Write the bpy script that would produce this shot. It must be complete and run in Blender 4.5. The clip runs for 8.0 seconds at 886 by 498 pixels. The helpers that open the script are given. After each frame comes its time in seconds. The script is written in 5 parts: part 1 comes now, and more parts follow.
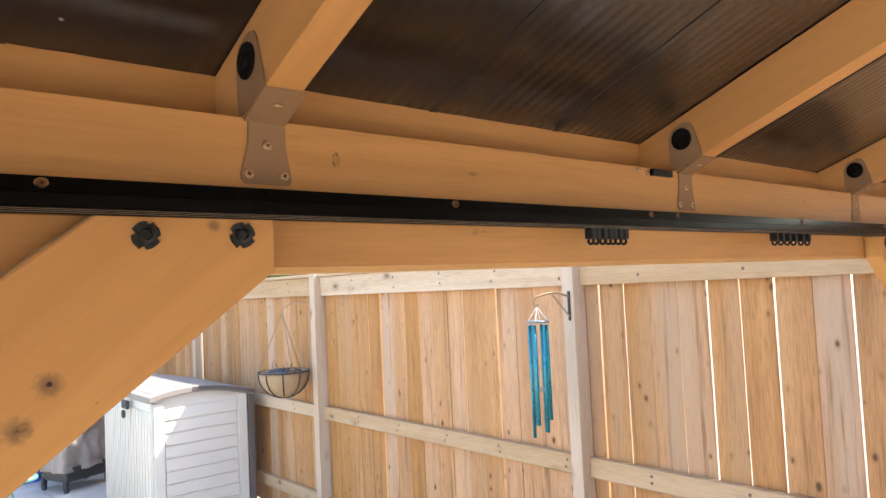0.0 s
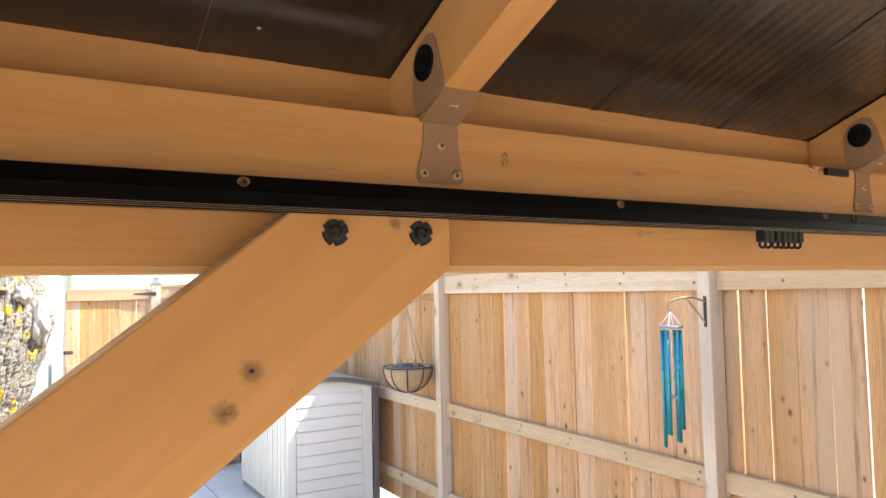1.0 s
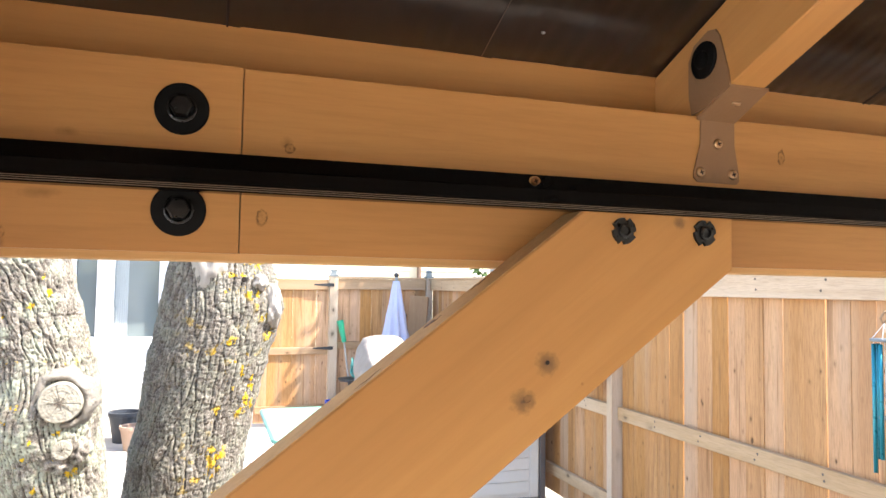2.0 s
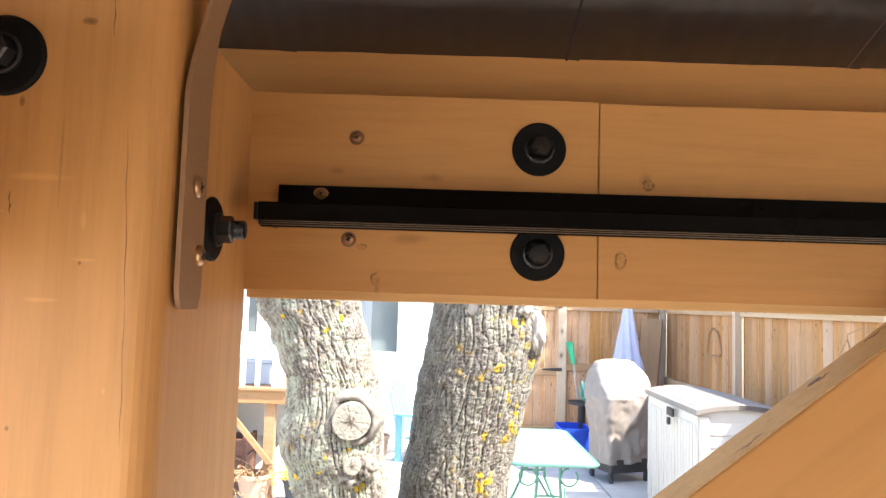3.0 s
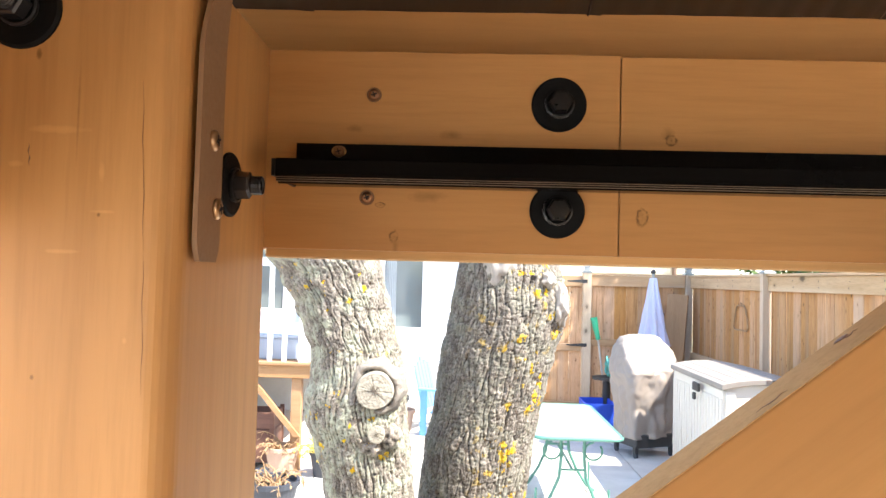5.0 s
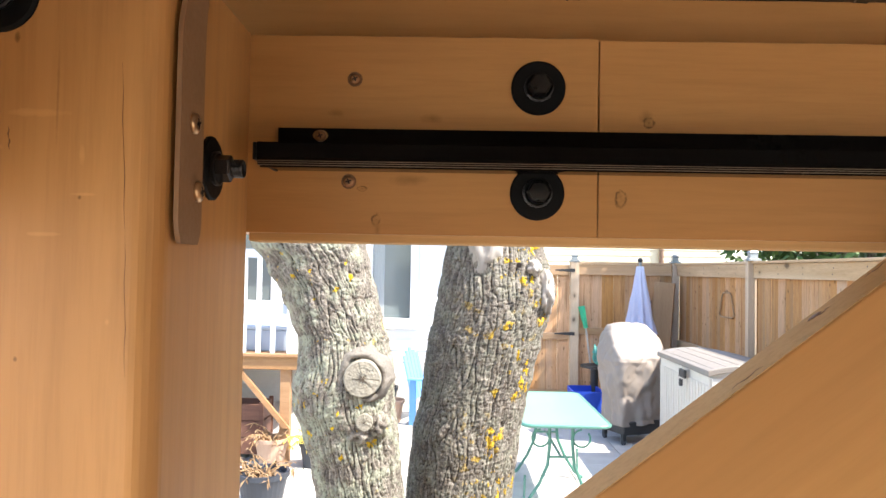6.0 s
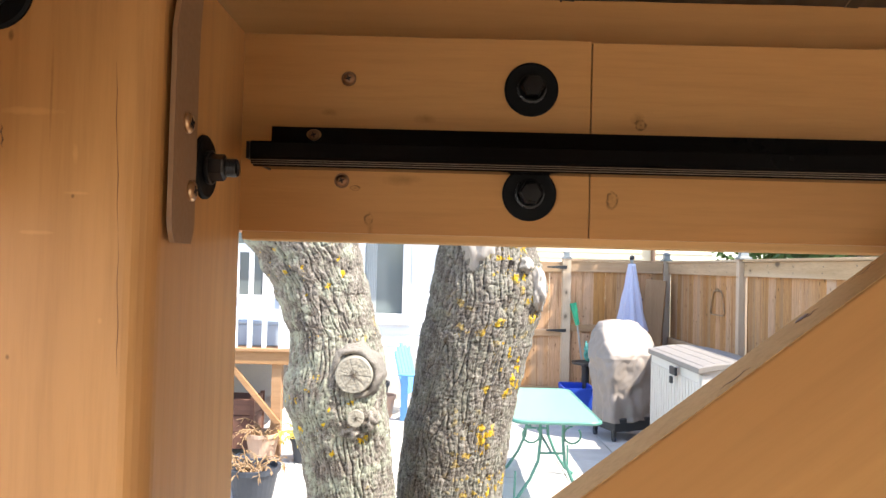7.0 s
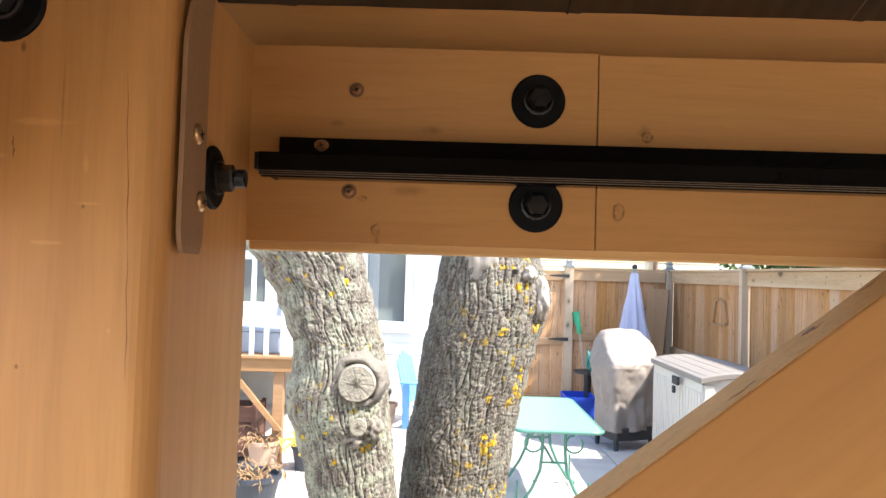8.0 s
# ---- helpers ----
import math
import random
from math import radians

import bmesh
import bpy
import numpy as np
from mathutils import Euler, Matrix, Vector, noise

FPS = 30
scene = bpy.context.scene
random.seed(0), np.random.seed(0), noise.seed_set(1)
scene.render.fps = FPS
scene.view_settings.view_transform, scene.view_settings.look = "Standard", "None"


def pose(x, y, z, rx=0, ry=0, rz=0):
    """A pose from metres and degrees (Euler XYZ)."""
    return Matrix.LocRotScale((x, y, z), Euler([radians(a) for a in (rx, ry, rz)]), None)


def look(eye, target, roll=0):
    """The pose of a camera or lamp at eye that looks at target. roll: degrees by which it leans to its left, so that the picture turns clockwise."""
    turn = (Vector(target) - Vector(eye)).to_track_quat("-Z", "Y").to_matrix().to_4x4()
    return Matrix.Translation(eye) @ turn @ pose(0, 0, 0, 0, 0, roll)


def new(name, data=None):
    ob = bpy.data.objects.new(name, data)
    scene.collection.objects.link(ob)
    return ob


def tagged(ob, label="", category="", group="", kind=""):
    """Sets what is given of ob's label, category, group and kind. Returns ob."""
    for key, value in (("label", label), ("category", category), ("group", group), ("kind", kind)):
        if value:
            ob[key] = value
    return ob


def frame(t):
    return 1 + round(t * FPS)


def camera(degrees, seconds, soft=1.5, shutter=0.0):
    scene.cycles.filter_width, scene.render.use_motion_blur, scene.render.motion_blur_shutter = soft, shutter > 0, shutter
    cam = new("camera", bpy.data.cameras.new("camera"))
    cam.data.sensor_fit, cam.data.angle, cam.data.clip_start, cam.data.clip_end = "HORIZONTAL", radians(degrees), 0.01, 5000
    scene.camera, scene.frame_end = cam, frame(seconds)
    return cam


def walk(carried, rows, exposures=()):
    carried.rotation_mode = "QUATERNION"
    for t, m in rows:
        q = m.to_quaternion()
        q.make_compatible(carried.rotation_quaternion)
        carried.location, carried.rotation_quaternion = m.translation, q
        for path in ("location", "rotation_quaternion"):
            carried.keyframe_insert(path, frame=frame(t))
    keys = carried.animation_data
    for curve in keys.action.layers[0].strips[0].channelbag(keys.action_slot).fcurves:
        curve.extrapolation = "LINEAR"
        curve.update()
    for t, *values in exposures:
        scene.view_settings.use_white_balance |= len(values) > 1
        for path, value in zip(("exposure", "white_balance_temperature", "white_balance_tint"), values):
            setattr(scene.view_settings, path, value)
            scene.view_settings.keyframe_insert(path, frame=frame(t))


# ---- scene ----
cam = camera(64.1, 8.0, soft=1.5)
PATH = [
    (0, (0.126, -0.609, 1.89), (1.416, 0.916, 1.996), -2.7),
    (0.5, (0.12, -0.601, 1.893), (1.321, 0.994, 2.009), -2.4),
    (1, (0.086, -0.578, 1.892), (1.107, 1.138, 2.008), -1.2),
    (1.5, (0.024, -0.565, 1.89), (0.87, 1.243, 2.015), -0.3),
    (2, (-0.018, -0.548, 1.891), (0.599, 1.351, 2.003), 0.8),
    (2.2, (-0.041, -0.535, 1.894), (0.419, 1.409, 1.998), 1.0),
    (3.3, (-0.118, -0.49, 1.911), (-0.187, 1.502, 2.071), 1.9),
    (3.5, (-0.117, -0.488, 1.909), (-0.207, 1.504, 2.061), 1.9),
    (4, (-0.116, -0.49, 1.907), (-0.206, 1.502, 2.056), 1.7),
    (4.5, (-0.115, -0.491, 1.905), (-0.201, 1.502, 2.043), 1.6),
    (5, (-0.107, -0.493, 1.896), (-0.166, 1.504, 1.982), 1.5),
    (6.5, (-0.102, -0.5, 1.89), (-0.118, 1.5, 1.946), 1.0),
    (7, (-0.102, -0.501, 1.893), (-0.106, 1.498, 1.942), 1.4),
    (7.5, (-0.104, -0.502, 1.895), (-0.106, 1.497, 1.949), 1.6),
    (8, (-0.105, -0.502, 1.895), (-0.116, 1.497, 1.966), 1.7),
]
walk(cam, [(t, look(eye, target, roll)) for t, eye, target, roll in PATH], exposures=[(0.0, 2.4), (1.5, 2.45), (2.2, 2.45), (3.5, 2.6), (4.5, 2.55), (5.2, 2.4), (6.5, 2.0), (8.0, 2.0)])

# ---------------------------------------------------------------- light
SUN = Vector((0.80, -0.40, 1.20)).normalized()
world = bpy.data.worlds.new("sky")
scene.world = world
world.use_nodes = True
wn = world.node_tree.nodes
sky = wn.new("ShaderNodeTexSky")
sky.sky_type = "NISHITA"
sky.sun_disc = False
sky.sun_elevation = math.asin(SUN.z)
sky.sun_rotation = math.atan2(SUN.x, SUN.y)
wn["Background"].inputs["Strength"].default_value = 0.15
world.node_tree.links.new(sky.outputs[0], wn["Background"].inputs["Color"])
sun_lamp = bpy.data.lights.new("sun", "SUN")
sun_lamp.energy, sun_lamp.angle, sun_lamp.color = 3.6, radians(0.55), (1.0, 0.94, 0.85)
sun_ob = new("sun", sun_lamp)
sun_ob.matrix_world = look((0, 0, 30), Vector((0, 0, 30)) - SUN)

# ---------------------------------------------------------------- materials


def nodes_of(name):
    m = bpy.data.materials.new(name)
    m.use_nodes = True
    nt = m.node_tree
    return m, nt, nt.nodes["Principled BSDF"]


def ramp(nt, fac, stops):
    r = nt.nodes.new("ShaderNodeValToRGB")
    el = r.color_ramp.elements
    while len(el) < len(stops):
        el.new(0.5)
    for e, (p, c) in zip(el, stops):
        e.position, e.color = p, (*c, 1)
    nt.links.new(fac, r.inputs[0])
    return r.outputs[0]


def mix(nt, fac, a, b, mode="MIX"):
    n = nt.nodes.new("ShaderNodeMix")
    n.data_type, n.blend_type = "RGBA", mode
    for sock, v in ((n.inputs[0], fac), (n.inputs[6], a), (n.inputs[7], b)):
        if isinstance(v, (int, float)):
            sock.default_value = v
        elif isinstance(v, tuple):
            sock.default_value = (*v, 1)
        else:
            nt.links.new(v, sock)
    return n.outputs[2]


def maths(nt, op, a, b=0.0, c=0.0):
    n = nt.nodes.new("ShaderNodeMath")
    n.operation = op
    for sock, v in zip(n.inputs, (a, b, c)):
        if isinstance(v, (int, float)):
            sock.default_value = v
        else:
            nt.links.new(v, sock)
    return n.outputs[0]


def coords(nt, scale=(1, 1, 1), rot=(0, 0, 0), vary=0.0):
    """Object coordinates, turned and then scaled, shifted at random from object to object."""
    tc = nt.nodes.new("ShaderNodeTexCoord")
    mp = nt.nodes.new("ShaderNodeMapping")
    mp.inputs["Rotation"].default_value = [radians(a) for a in rot]
    nt.links.new(tc.outputs["Object"], mp.inputs[0])
    out = mp.outputs[0]
    if vary:
        oi = nt.nodes.new("ShaderNodeObjectInfo")
        sh = nt.nodes.new("ShaderNodeVectorMath")
        sh.operation = "MULTIPLY_ADD"
        sh.inputs[1].default_value = (1, 1, 1)
        cmb = nt.nodes.new("ShaderNodeCombineXYZ")
        for i, k in enumerate((vary, vary * 1.7, vary * 2.3)):
            nt.links.new(maths(nt, "MULTIPLY", oi.outputs["Random"], k), cmb.inputs[i])
        nt.links.new(out, sh.inputs[0])
        nt.links.new(cmb.outputs[0], sh.inputs[2])
        out = sh.outputs[0]
    sc = nt.nodes.new("ShaderNodeVectorMath")
    sc.operation = "MULTIPLY"
    sc.inputs[1].default_value = scale
    nt.links.new(out, sc.inputs[0])
    return sc.outputs[0]


def tex(nt, vec, scale, detail=4.0, rough=0.55, distort=0.0):
    n = nt.nodes.new("ShaderNodeTexNoise")
    n.inputs["Scale"].default_value = scale
    n.inputs["Detail"].default_value = detail
    n.inputs["Roughness"].default_value = rough
    n.inputs["Distortion"].default_value = distort
    nt.links.new(vec, n.inputs["Vector"])
    return n.outputs["Fac"]


def bump(nt, bsdf, height, dist, strength=1.0):
    b = nt.nodes.new("ShaderNodeBump")
    b.inputs["Distance"].default_value = dist
    b.inputs["Strength"].default_value = strength
    nt.links.new(height, b.inputs["Height"])
    nt.links.new(b.outputs[0], bsdf.inputs["Normal"])


def wood(name, dark, light, grain, rot=(0, 0, 0), gloss=0.5, vary=0.0, knots=0.0, grey=None, tint=0.0, relief=0.0006, fib=1.3, spec=0.3, marks=(), streaks=0.0):
    """Sawn or stained wood; grain: coordinate scale, small along the board; marks: knots of (x, z, half width, half height, kind)."""
    m, nt, b = nodes_of(name)
    v = coords(nt, grain, rot, vary)
    broad = tex(nt, v, 0.35, 3.0, 0.5, 0.6)
    fine = tex(nt, v, 2.2, 6.0, 0.62, 0.3)
    col = ramp(nt, broad, [(0.25, dark), (0.75, light)])
    col = mix(nt, maths(nt, "MULTIPLY", fine, 0.55), col, tuple(c * 0.72 for c in dark), "MIX")
    fibre = tex(nt, v, 7.0, 4.0, 0.7)
    col = mix(nt, maths(nt, "MULTIPLY", maths(nt, "MAXIMUM", maths(nt, "SUBTRACT", fibre, 0.45), 0.0), fib), col, tuple(c * 0.6 for c in dark))
    if grey:
        g = tex(nt, v, 0.16, 2.0, 0.5)
        f = maths(nt, "SMOOTH_MIN", maths(nt, "MAXIMUM", maths(nt, "MULTIPLY_ADD", g, 3.2, -1.55), 0.0), 0.6, 0.1)
        col = mix(nt, f, col, grey)
    if tint:
        oi = nt.nodes.new("ShaderNodeObjectInfo")
        hs = nt.nodes.new("ShaderNodeHueSaturation")
        nt.links.new(col, hs.inputs["Color"])
        nt.links.new(maths(nt, "MULTIPLY_ADD", oi.outputs["Random"], tint, 1.0 - tint * 0.5), hs.inputs["Value"])
        nt.links.new(maths(nt, "MULTIPLY_ADD", oi.outputs["Random"], -0.22, 1.1), hs.inputs["Saturation"])
        col = hs.outputs[0]
    if knots:
        big = max(grain)
        kv = coords(nt, tuple(1.0 if g == big else 0.6 for g in grain), rot, vary * 3.1)
        vo = nt.nodes.new("ShaderNodeTexVoronoi")
        vo.inputs["Scale"].default_value = knots
        nt.links.new(kv, vo.inputs["Vector"])
        vo.inputs["Randomness"].default_value = 1.0
        wob = maths(nt, "MULTIPLY_ADD", tex(nt, kv, 60.0, 3.0), 0.10, maths(nt, "SUBTRACT", vo.outputs["Distance"], 0.05))
        size = maths(nt, "MULTIPLY_ADD", tex(nt, kv, knots * 0.45, 1.0), -0.34, 0.17)
        k = ramp(nt, maths(nt, "ADD", wob, size), [(0.0, (1, 1, 1)), (0.05, (0.85, 0.85, 0.85)), (0.10, (0.25, 0.25, 0.25)), (0.20, (0, 0, 0))])
        col = mix(nt, k, col, tuple(c * 0.25 for c in dark))
    if streaks:
        sv = coords(nt, tuple(g * (1.0 if g == max(grain) else 0.7) for g in grain), rot, vary * 1.9)
        st = ramp(nt, tex(nt, sv, 1.1, 3.0, 0.6, 0.4), [(0.56, (0, 0, 0)), (0.70, (1, 1, 1))])
        col = mix(nt, maths(nt, "MULTIPLY", st, streaks), col, tuple(c * 0.5 for c in dark))
    for mx, mz, mw, mh, kind in marks:
        own = nt.nodes.new("ShaderNodeSeparateXYZ")
        nt.links.new(coords(nt), own.inputs[0])
        jig = maths(nt, "MULTIPLY_ADD", tex(nt, coords(nt), 190.0, 3.0), 1.1, -0.55)
        dx = maths(nt, "MULTIPLY", maths(nt, "SUBTRACT", own.outputs[0], mx), 1 / mw)
        dz = maths(nt, "MULTIPLY", maths(nt, "SUBTRACT", own.outputs[2], mz), 1 / mh)
        d = maths(nt, "SQRT", maths(nt, "ADD", maths(nt, "MULTIPLY", dx, dx), maths(nt, "MULTIPLY", dz, dz)))
        d = maths(nt, "MULTIPLY", maths(nt, "ADD", d, jig), 0.5)
        if kind == "ring":
            f = ramp(nt, d, [(0.0, (0.5, 0.5, 0.5)), (0.12, (0.2, 0.2, 0.2)), (0.30, (0.22, 0.22, 0.22)), (0.40, (0.85, 0.85, 0.85)), (0.46, (0.75, 0.75, 0.75)), (0.55, (0.0, 0.0, 0.0))])
            f = maths(nt, "MULTIPLY", f, ramp(nt, tex(nt, coords(nt), 210.0, 2.0), [(0.36, (0.15, 0.15, 0.15)), (0.56, (1, 1, 1))]))
            col = mix(nt, f, col, tuple(c * 0.22 for c in dark))
        elif kind == "halo":
            f = ramp(nt, d, [(0.0, (0.95, 0.95, 0.95)), (0.10, (0.72, 0.72, 0.72)), (0.28, (0.58, 0.58, 0.58)), (0.58, (0.0, 0.0, 0.0))])
            col = mix(nt, f, col, (0.11, 0.065, 0.035))
        elif kind == "dent":
            f = ramp(nt, d, [(0.0, (0.24, 0.24, 0.24)), (0.30, (0.15, 0.15, 0.15)), (0.5, (0.0, 0.0, 0.0))])
            col = mix(nt, f, col, tuple(min(1.0, c * 1.25) for c in light))
        elif kind == "knot":
            f = ramp(nt, d, [(0.0, (0.85, 0.85, 0.85)), (0.3, (0.6, 0.6, 0.6)), (0.55, (0.0, 0.0, 0.0))])
            col = mix(nt, f, col, tuple(c * 0.3 for c in dark))
        else:
            f = ramp(nt, d, [(0.0, (0.5, 0.5, 0.5)), (0.55, (0.0, 0.0, 0.0))])
            col = mix(nt, f, col, tuple(c * 0.4 for c in dark))
    nt.links.new(col, b.inputs["Base Color"])
    b.inputs["Roughness"].default_value = gloss
    b.inputs["Specular IOR Level"].default_value = spec
    bump(nt, b, fine, relief)
    return m


def paint(name, color, rough=0.5, metal=0.0, spots=0.12, size=30.0, relief=0.0002, coat=0.0, spec=0.5):
    m, nt, b = nodes_of(name)
    v = coords(nt)
    n1 = tex(nt, v, size, 5.0)
    n2 = tex(nt, v, size * 0.12, 3.0)
    col = mix(nt, maths(nt, "MULTIPLY", n1, spots), color, tuple(c * 0.55 for c in color))
    col = mix(nt, maths(nt, "MULTIPLY", n2, spots), col, tuple(min(1, c * 1.35) for c in color))
    nt.links.new(col, b.inputs["Base Color"])
    nt.links.new(maths(nt, "MULTIPLY_ADD", n1, 0.25, rough - 0.12), b.inputs["Roughness"])
    b.inputs["Metallic"].default_value = metal
    b.inputs["Coat Weight"].default_value = coat
    b.inputs["Specular IOR Level"].default_value = spec
    bump(nt, b, n1, relief)
    return m


STAIN_D, STAIN_L = (0.405, 0.186, 0.057), (0.63, 0.328, 0.114)
BEAM_MARKS = ((0.505, 2.023, 0.0042, 0.0078, "ring"), (0.693, 2.0212, 0.0035, 0.003, "ring"), (0.693, 2.021, 0.016, 0.0018, "smear"), (0.6926, 1.953, 0.0042, 0.0035, "ring"), (0.706, 1.953, 0.010, 0.002, "smear"),
              (0.0355, 1.9965, 0.0042, 0.0042, "ring"), (0.033, 2.001, 0.005, 0.005, "smear"), (0.0161, 1.9425, 0.0042, 0.0065, "ring"), (-0.1562, 1.9250, 0.0032, 0.0045, "ring"), (-0.155, 1.918, 0.0022, 0.008, "smear"),
              (-0.118, 1.9975, 0.009, 0.0035, "smear"), (-0.186, 2.0005, 0.006, 0.003, "smear"), (-0.134, 1.9535, 0.014, 0.004, "smear"), (-0.1666, 1.947, 0.004, 0.0018, "ring"), (1.596, 2.025, 0.004, 0.004, "ring"))
BRACE_MARKS = ((0.2369, 1.833, 0.0098, 0.0098, "halo"), (0.2163, 1.8034, 0.0105, 0.0095, "halo"), (0.361, 1.950, 0.006, 0.006, "halo"), (0.2195, 1.8055, 0.0032, 0.0036, "ring"), (0.268, 1.816, 0.0016, 0.0016, "smear"))
POST_MARKS = ((-0.2903, 2.0452, 0.0045, 0.0022, "knot"), (-0.3214, 2.003, 0.0015, 0.003, "knot"), (-0.2869, 1.9444, 0.0018, 0.0055, "dent"), (-0.3307, 1.9479, 0.0045, 0.0018, "dent"), (-0.3506, 1.9618, 0.005, 0.002, "dent"),
              (-0.2718, 1.862, 0.0016, 0.0018, "dent"), (-0.3062, 1.905, 0.010, 0.0012, "dent"), (-0.312, 1.9655, 0.016, 0.0022, "dent"), (-0.285, 1.925, 0.007, 0.0010, "dent"), (-0.3169, 1.843, 0.0012, 0.0015, "knot"),
              (-0.2875, 1.9235, 0.0010, 0.0012, "knot"), (-0.300, 1.975, 0.0008, 0.03, "smear"))
stain_beam = wood("stained_wood_beam", STAIN_D, STAIN_L, (1.6, 26, 26), gloss=0.42, relief=0.0002, fib=0.9, marks=BEAM_MARKS)
stain_post = wood("stained_wood_post", (0.46, 0.215, 0.066), (0.70, 0.37, 0.13), (22, 22, 1.1), gloss=0.45, relief=0.0004, fib=1.1, marks=POST_MARKS)
stain_x = wood("stained_wood_along", STAIN_D, STAIN_L, (1.6, 26, 26), gloss=0.42, relief=0.0002, fib=0.5)
stain_brace = wood("stained_wood_brace", (0.41, 0.19, 0.057), (0.62, 0.325, 0.108), (1.2, 20, 20), rot=(0, 37, 0), gloss=0.62, relief=0.0002, fib=0.45, marks=BRACE_MARKS)
stain_rafter = wood("stained_wood_rafter", (0.46, 0.215, 0.066), (0.69, 0.36, 0.125), (26, 1.6, 26), rot=(21, 0, 0), gloss=0.45, relief=0.0002, fib=0.5)
# paler wood for sawn edges and for the beam's lit underside
sawn_lit_wood = wood("sawn_and_lit_wood", (0.50, 0.29, 0.12), (0.68, 0.42, 0.20), (1.6, 30, 30), gloss=0.8, spec=0.1)
knot_mat = paint("knot_wood", (0.17, 0.08, 0.032), 0.5, spots=0.5, size=140)
hole_mat = paint("dark_hole", (0.02, 0.012, 0.008), 0.8)
bracket_mat = paint("tan_powder_coat", (0.255, 0.145, 0.075), 0.5, spots=0.15, size=300, spec=0.25)
screw_mat = paint("bronze_screw", (0.55, 0.36, 0.2), 0.32, metal=0.9, spots=0.3, size=400)
screw_dark = paint("tarnished_screw", (0.33, 0.17, 0.085), 0.38, metal=0.8, spots=0.5, size=500)
black_bolt = paint("black_zinc", (0.005, 0.005, 0.005), 0.3, spots=0.3, size=250, spec=0.4)
bolt_steel = paint("oiled_bolt_steel", (0.05, 0.05, 0.052), 0.35, metal=0.7, spots=0.4, size=250)
black_washer = paint("black_painted_washer", (0.004, 0.004, 0.004), 0.6, spots=0.3, size=200, spec=0.14)
track_mat = paint("black_aluminium", (0.003, 0.0025, 0.0022), 0.17, spots=0.2, size=60, spec=0.09, relief=0.00001)
# paler metal for the light that track ridges and a roof lap catch
edge_glint = paint("edge_glint_metal", (0.20, 0.15, 0.11), 0.35, metal=0.6)
plastic_black = paint("black_plastic", (0.005, 0.005, 0.005), 0.4, spec=0.25)
lap_dark = paint("dark_lap_line", (0.012, 0.010, 0.009), 0.9)


def roof_metal():
    m, nt, b = nodes_of("dark_roof_metal")
    v = coords(nt, (1, 1, 1))
    wave = nt.nodes.new("ShaderNodeTexWave")
    wave.bands_direction = "X"
    wave.inputs["Scale"].default_value = 16.0
    wave.inputs["Distortion"].default_value = 0.4
    nt.links.new(v, wave.inputs["Vector"])
    streak = maths(nt, "ADD", maths(nt, "MULTIPLY", wave.outputs["Fac"], 1.7), maths(nt, "MULTIPLY", tex(nt, coords(nt, (1, 0.14, 0.14)), 16.0, 3.0), 1.6))
    cloud = tex(nt, v, 3.0, 3.0)
    col = mix(nt, maths(nt, "MULTIPLY", cloud, 0.5), (0.022, 0.016, 0.012), (0.042, 0.031, 0.023))
    nt.links.new(col, b.inputs["Base Color"])
    b.inputs["Metallic"].default_value = 0.35
    b.inputs["Specular IOR Level"].default_value = 0.8
    b.inputs["Coat Weight"].default_value = 0.9
    b.inputs["Coat Roughness"].default_value = 0.2
    nt.links.new(maths(nt, "MULTIPLY_ADD", cloud, 0.2, 0.24), b.inputs["Roughness"])
    bump(nt, b, streak, 0.0004)
    return m


roof_mat = roof_metal()
CED_D, CED_L = (0.43, 0.208, 0.082), (0.635, 0.352, 0.155)
cedar = wood("cedar_board", CED_D, CED_L, (26, 26, 1.6), gloss=0.75, vary=7.0, knots=14.0, grey=(0.40, 0.29, 0.195), tint=0.26, fib=2.8, streaks=0.75)
cedar_rail = wood("weathered_rail", (0.46, 0.30, 0.165), (0.62, 0.44, 0.275), (26, 1.6, 26), gloss=0.8, vary=5.0, knots=5.0, grey=(0.60, 0.46, 0.32), tint=0.15, fib=2.0)
cedar_rail_x = wood("cedar_rail_cross", (0.34, 0.19, 0.09), (0.5, 0.32, 0.17), (1.6, 26, 26), gloss=0.8, vary=5.0, knots=5.0, grey=(0.44, 0.34, 0.25), tint=0.2)
cedar_post = wood("weathered_post", (0.48, 0.34, 0.22), (0.62, 0.48, 0.34), (24, 24, 1.6), gloss=0.8, vary=5.0, knots=5.0, grey=(0.54, 0.46, 0.38), tint=0.12)
old_board = wood("brown_panel", (0.30, 0.17, 0.085), (0.46, 0.28, 0.15), (20, 20, 1.6), gloss=0.7)
floor_wood = wood("unseen_floor_wood", (0.28, 0.18, 0.10), (0.42, 0.28, 0.165), (1.6, 22, 22), gloss=0.7)
deck_wood = wood("deck_wood", (0.28, 0.15, 0.07), (0.42, 0.25, 0.13), (1.6, 22, 22), gloss=0.7, vary=4.0, tint=0.2)
planter_wood = wood("red_brown_planter", (0.10, 0.045, 0.03), (0.18, 0.085, 0.055), (2, 24, 24), gloss=0.7)


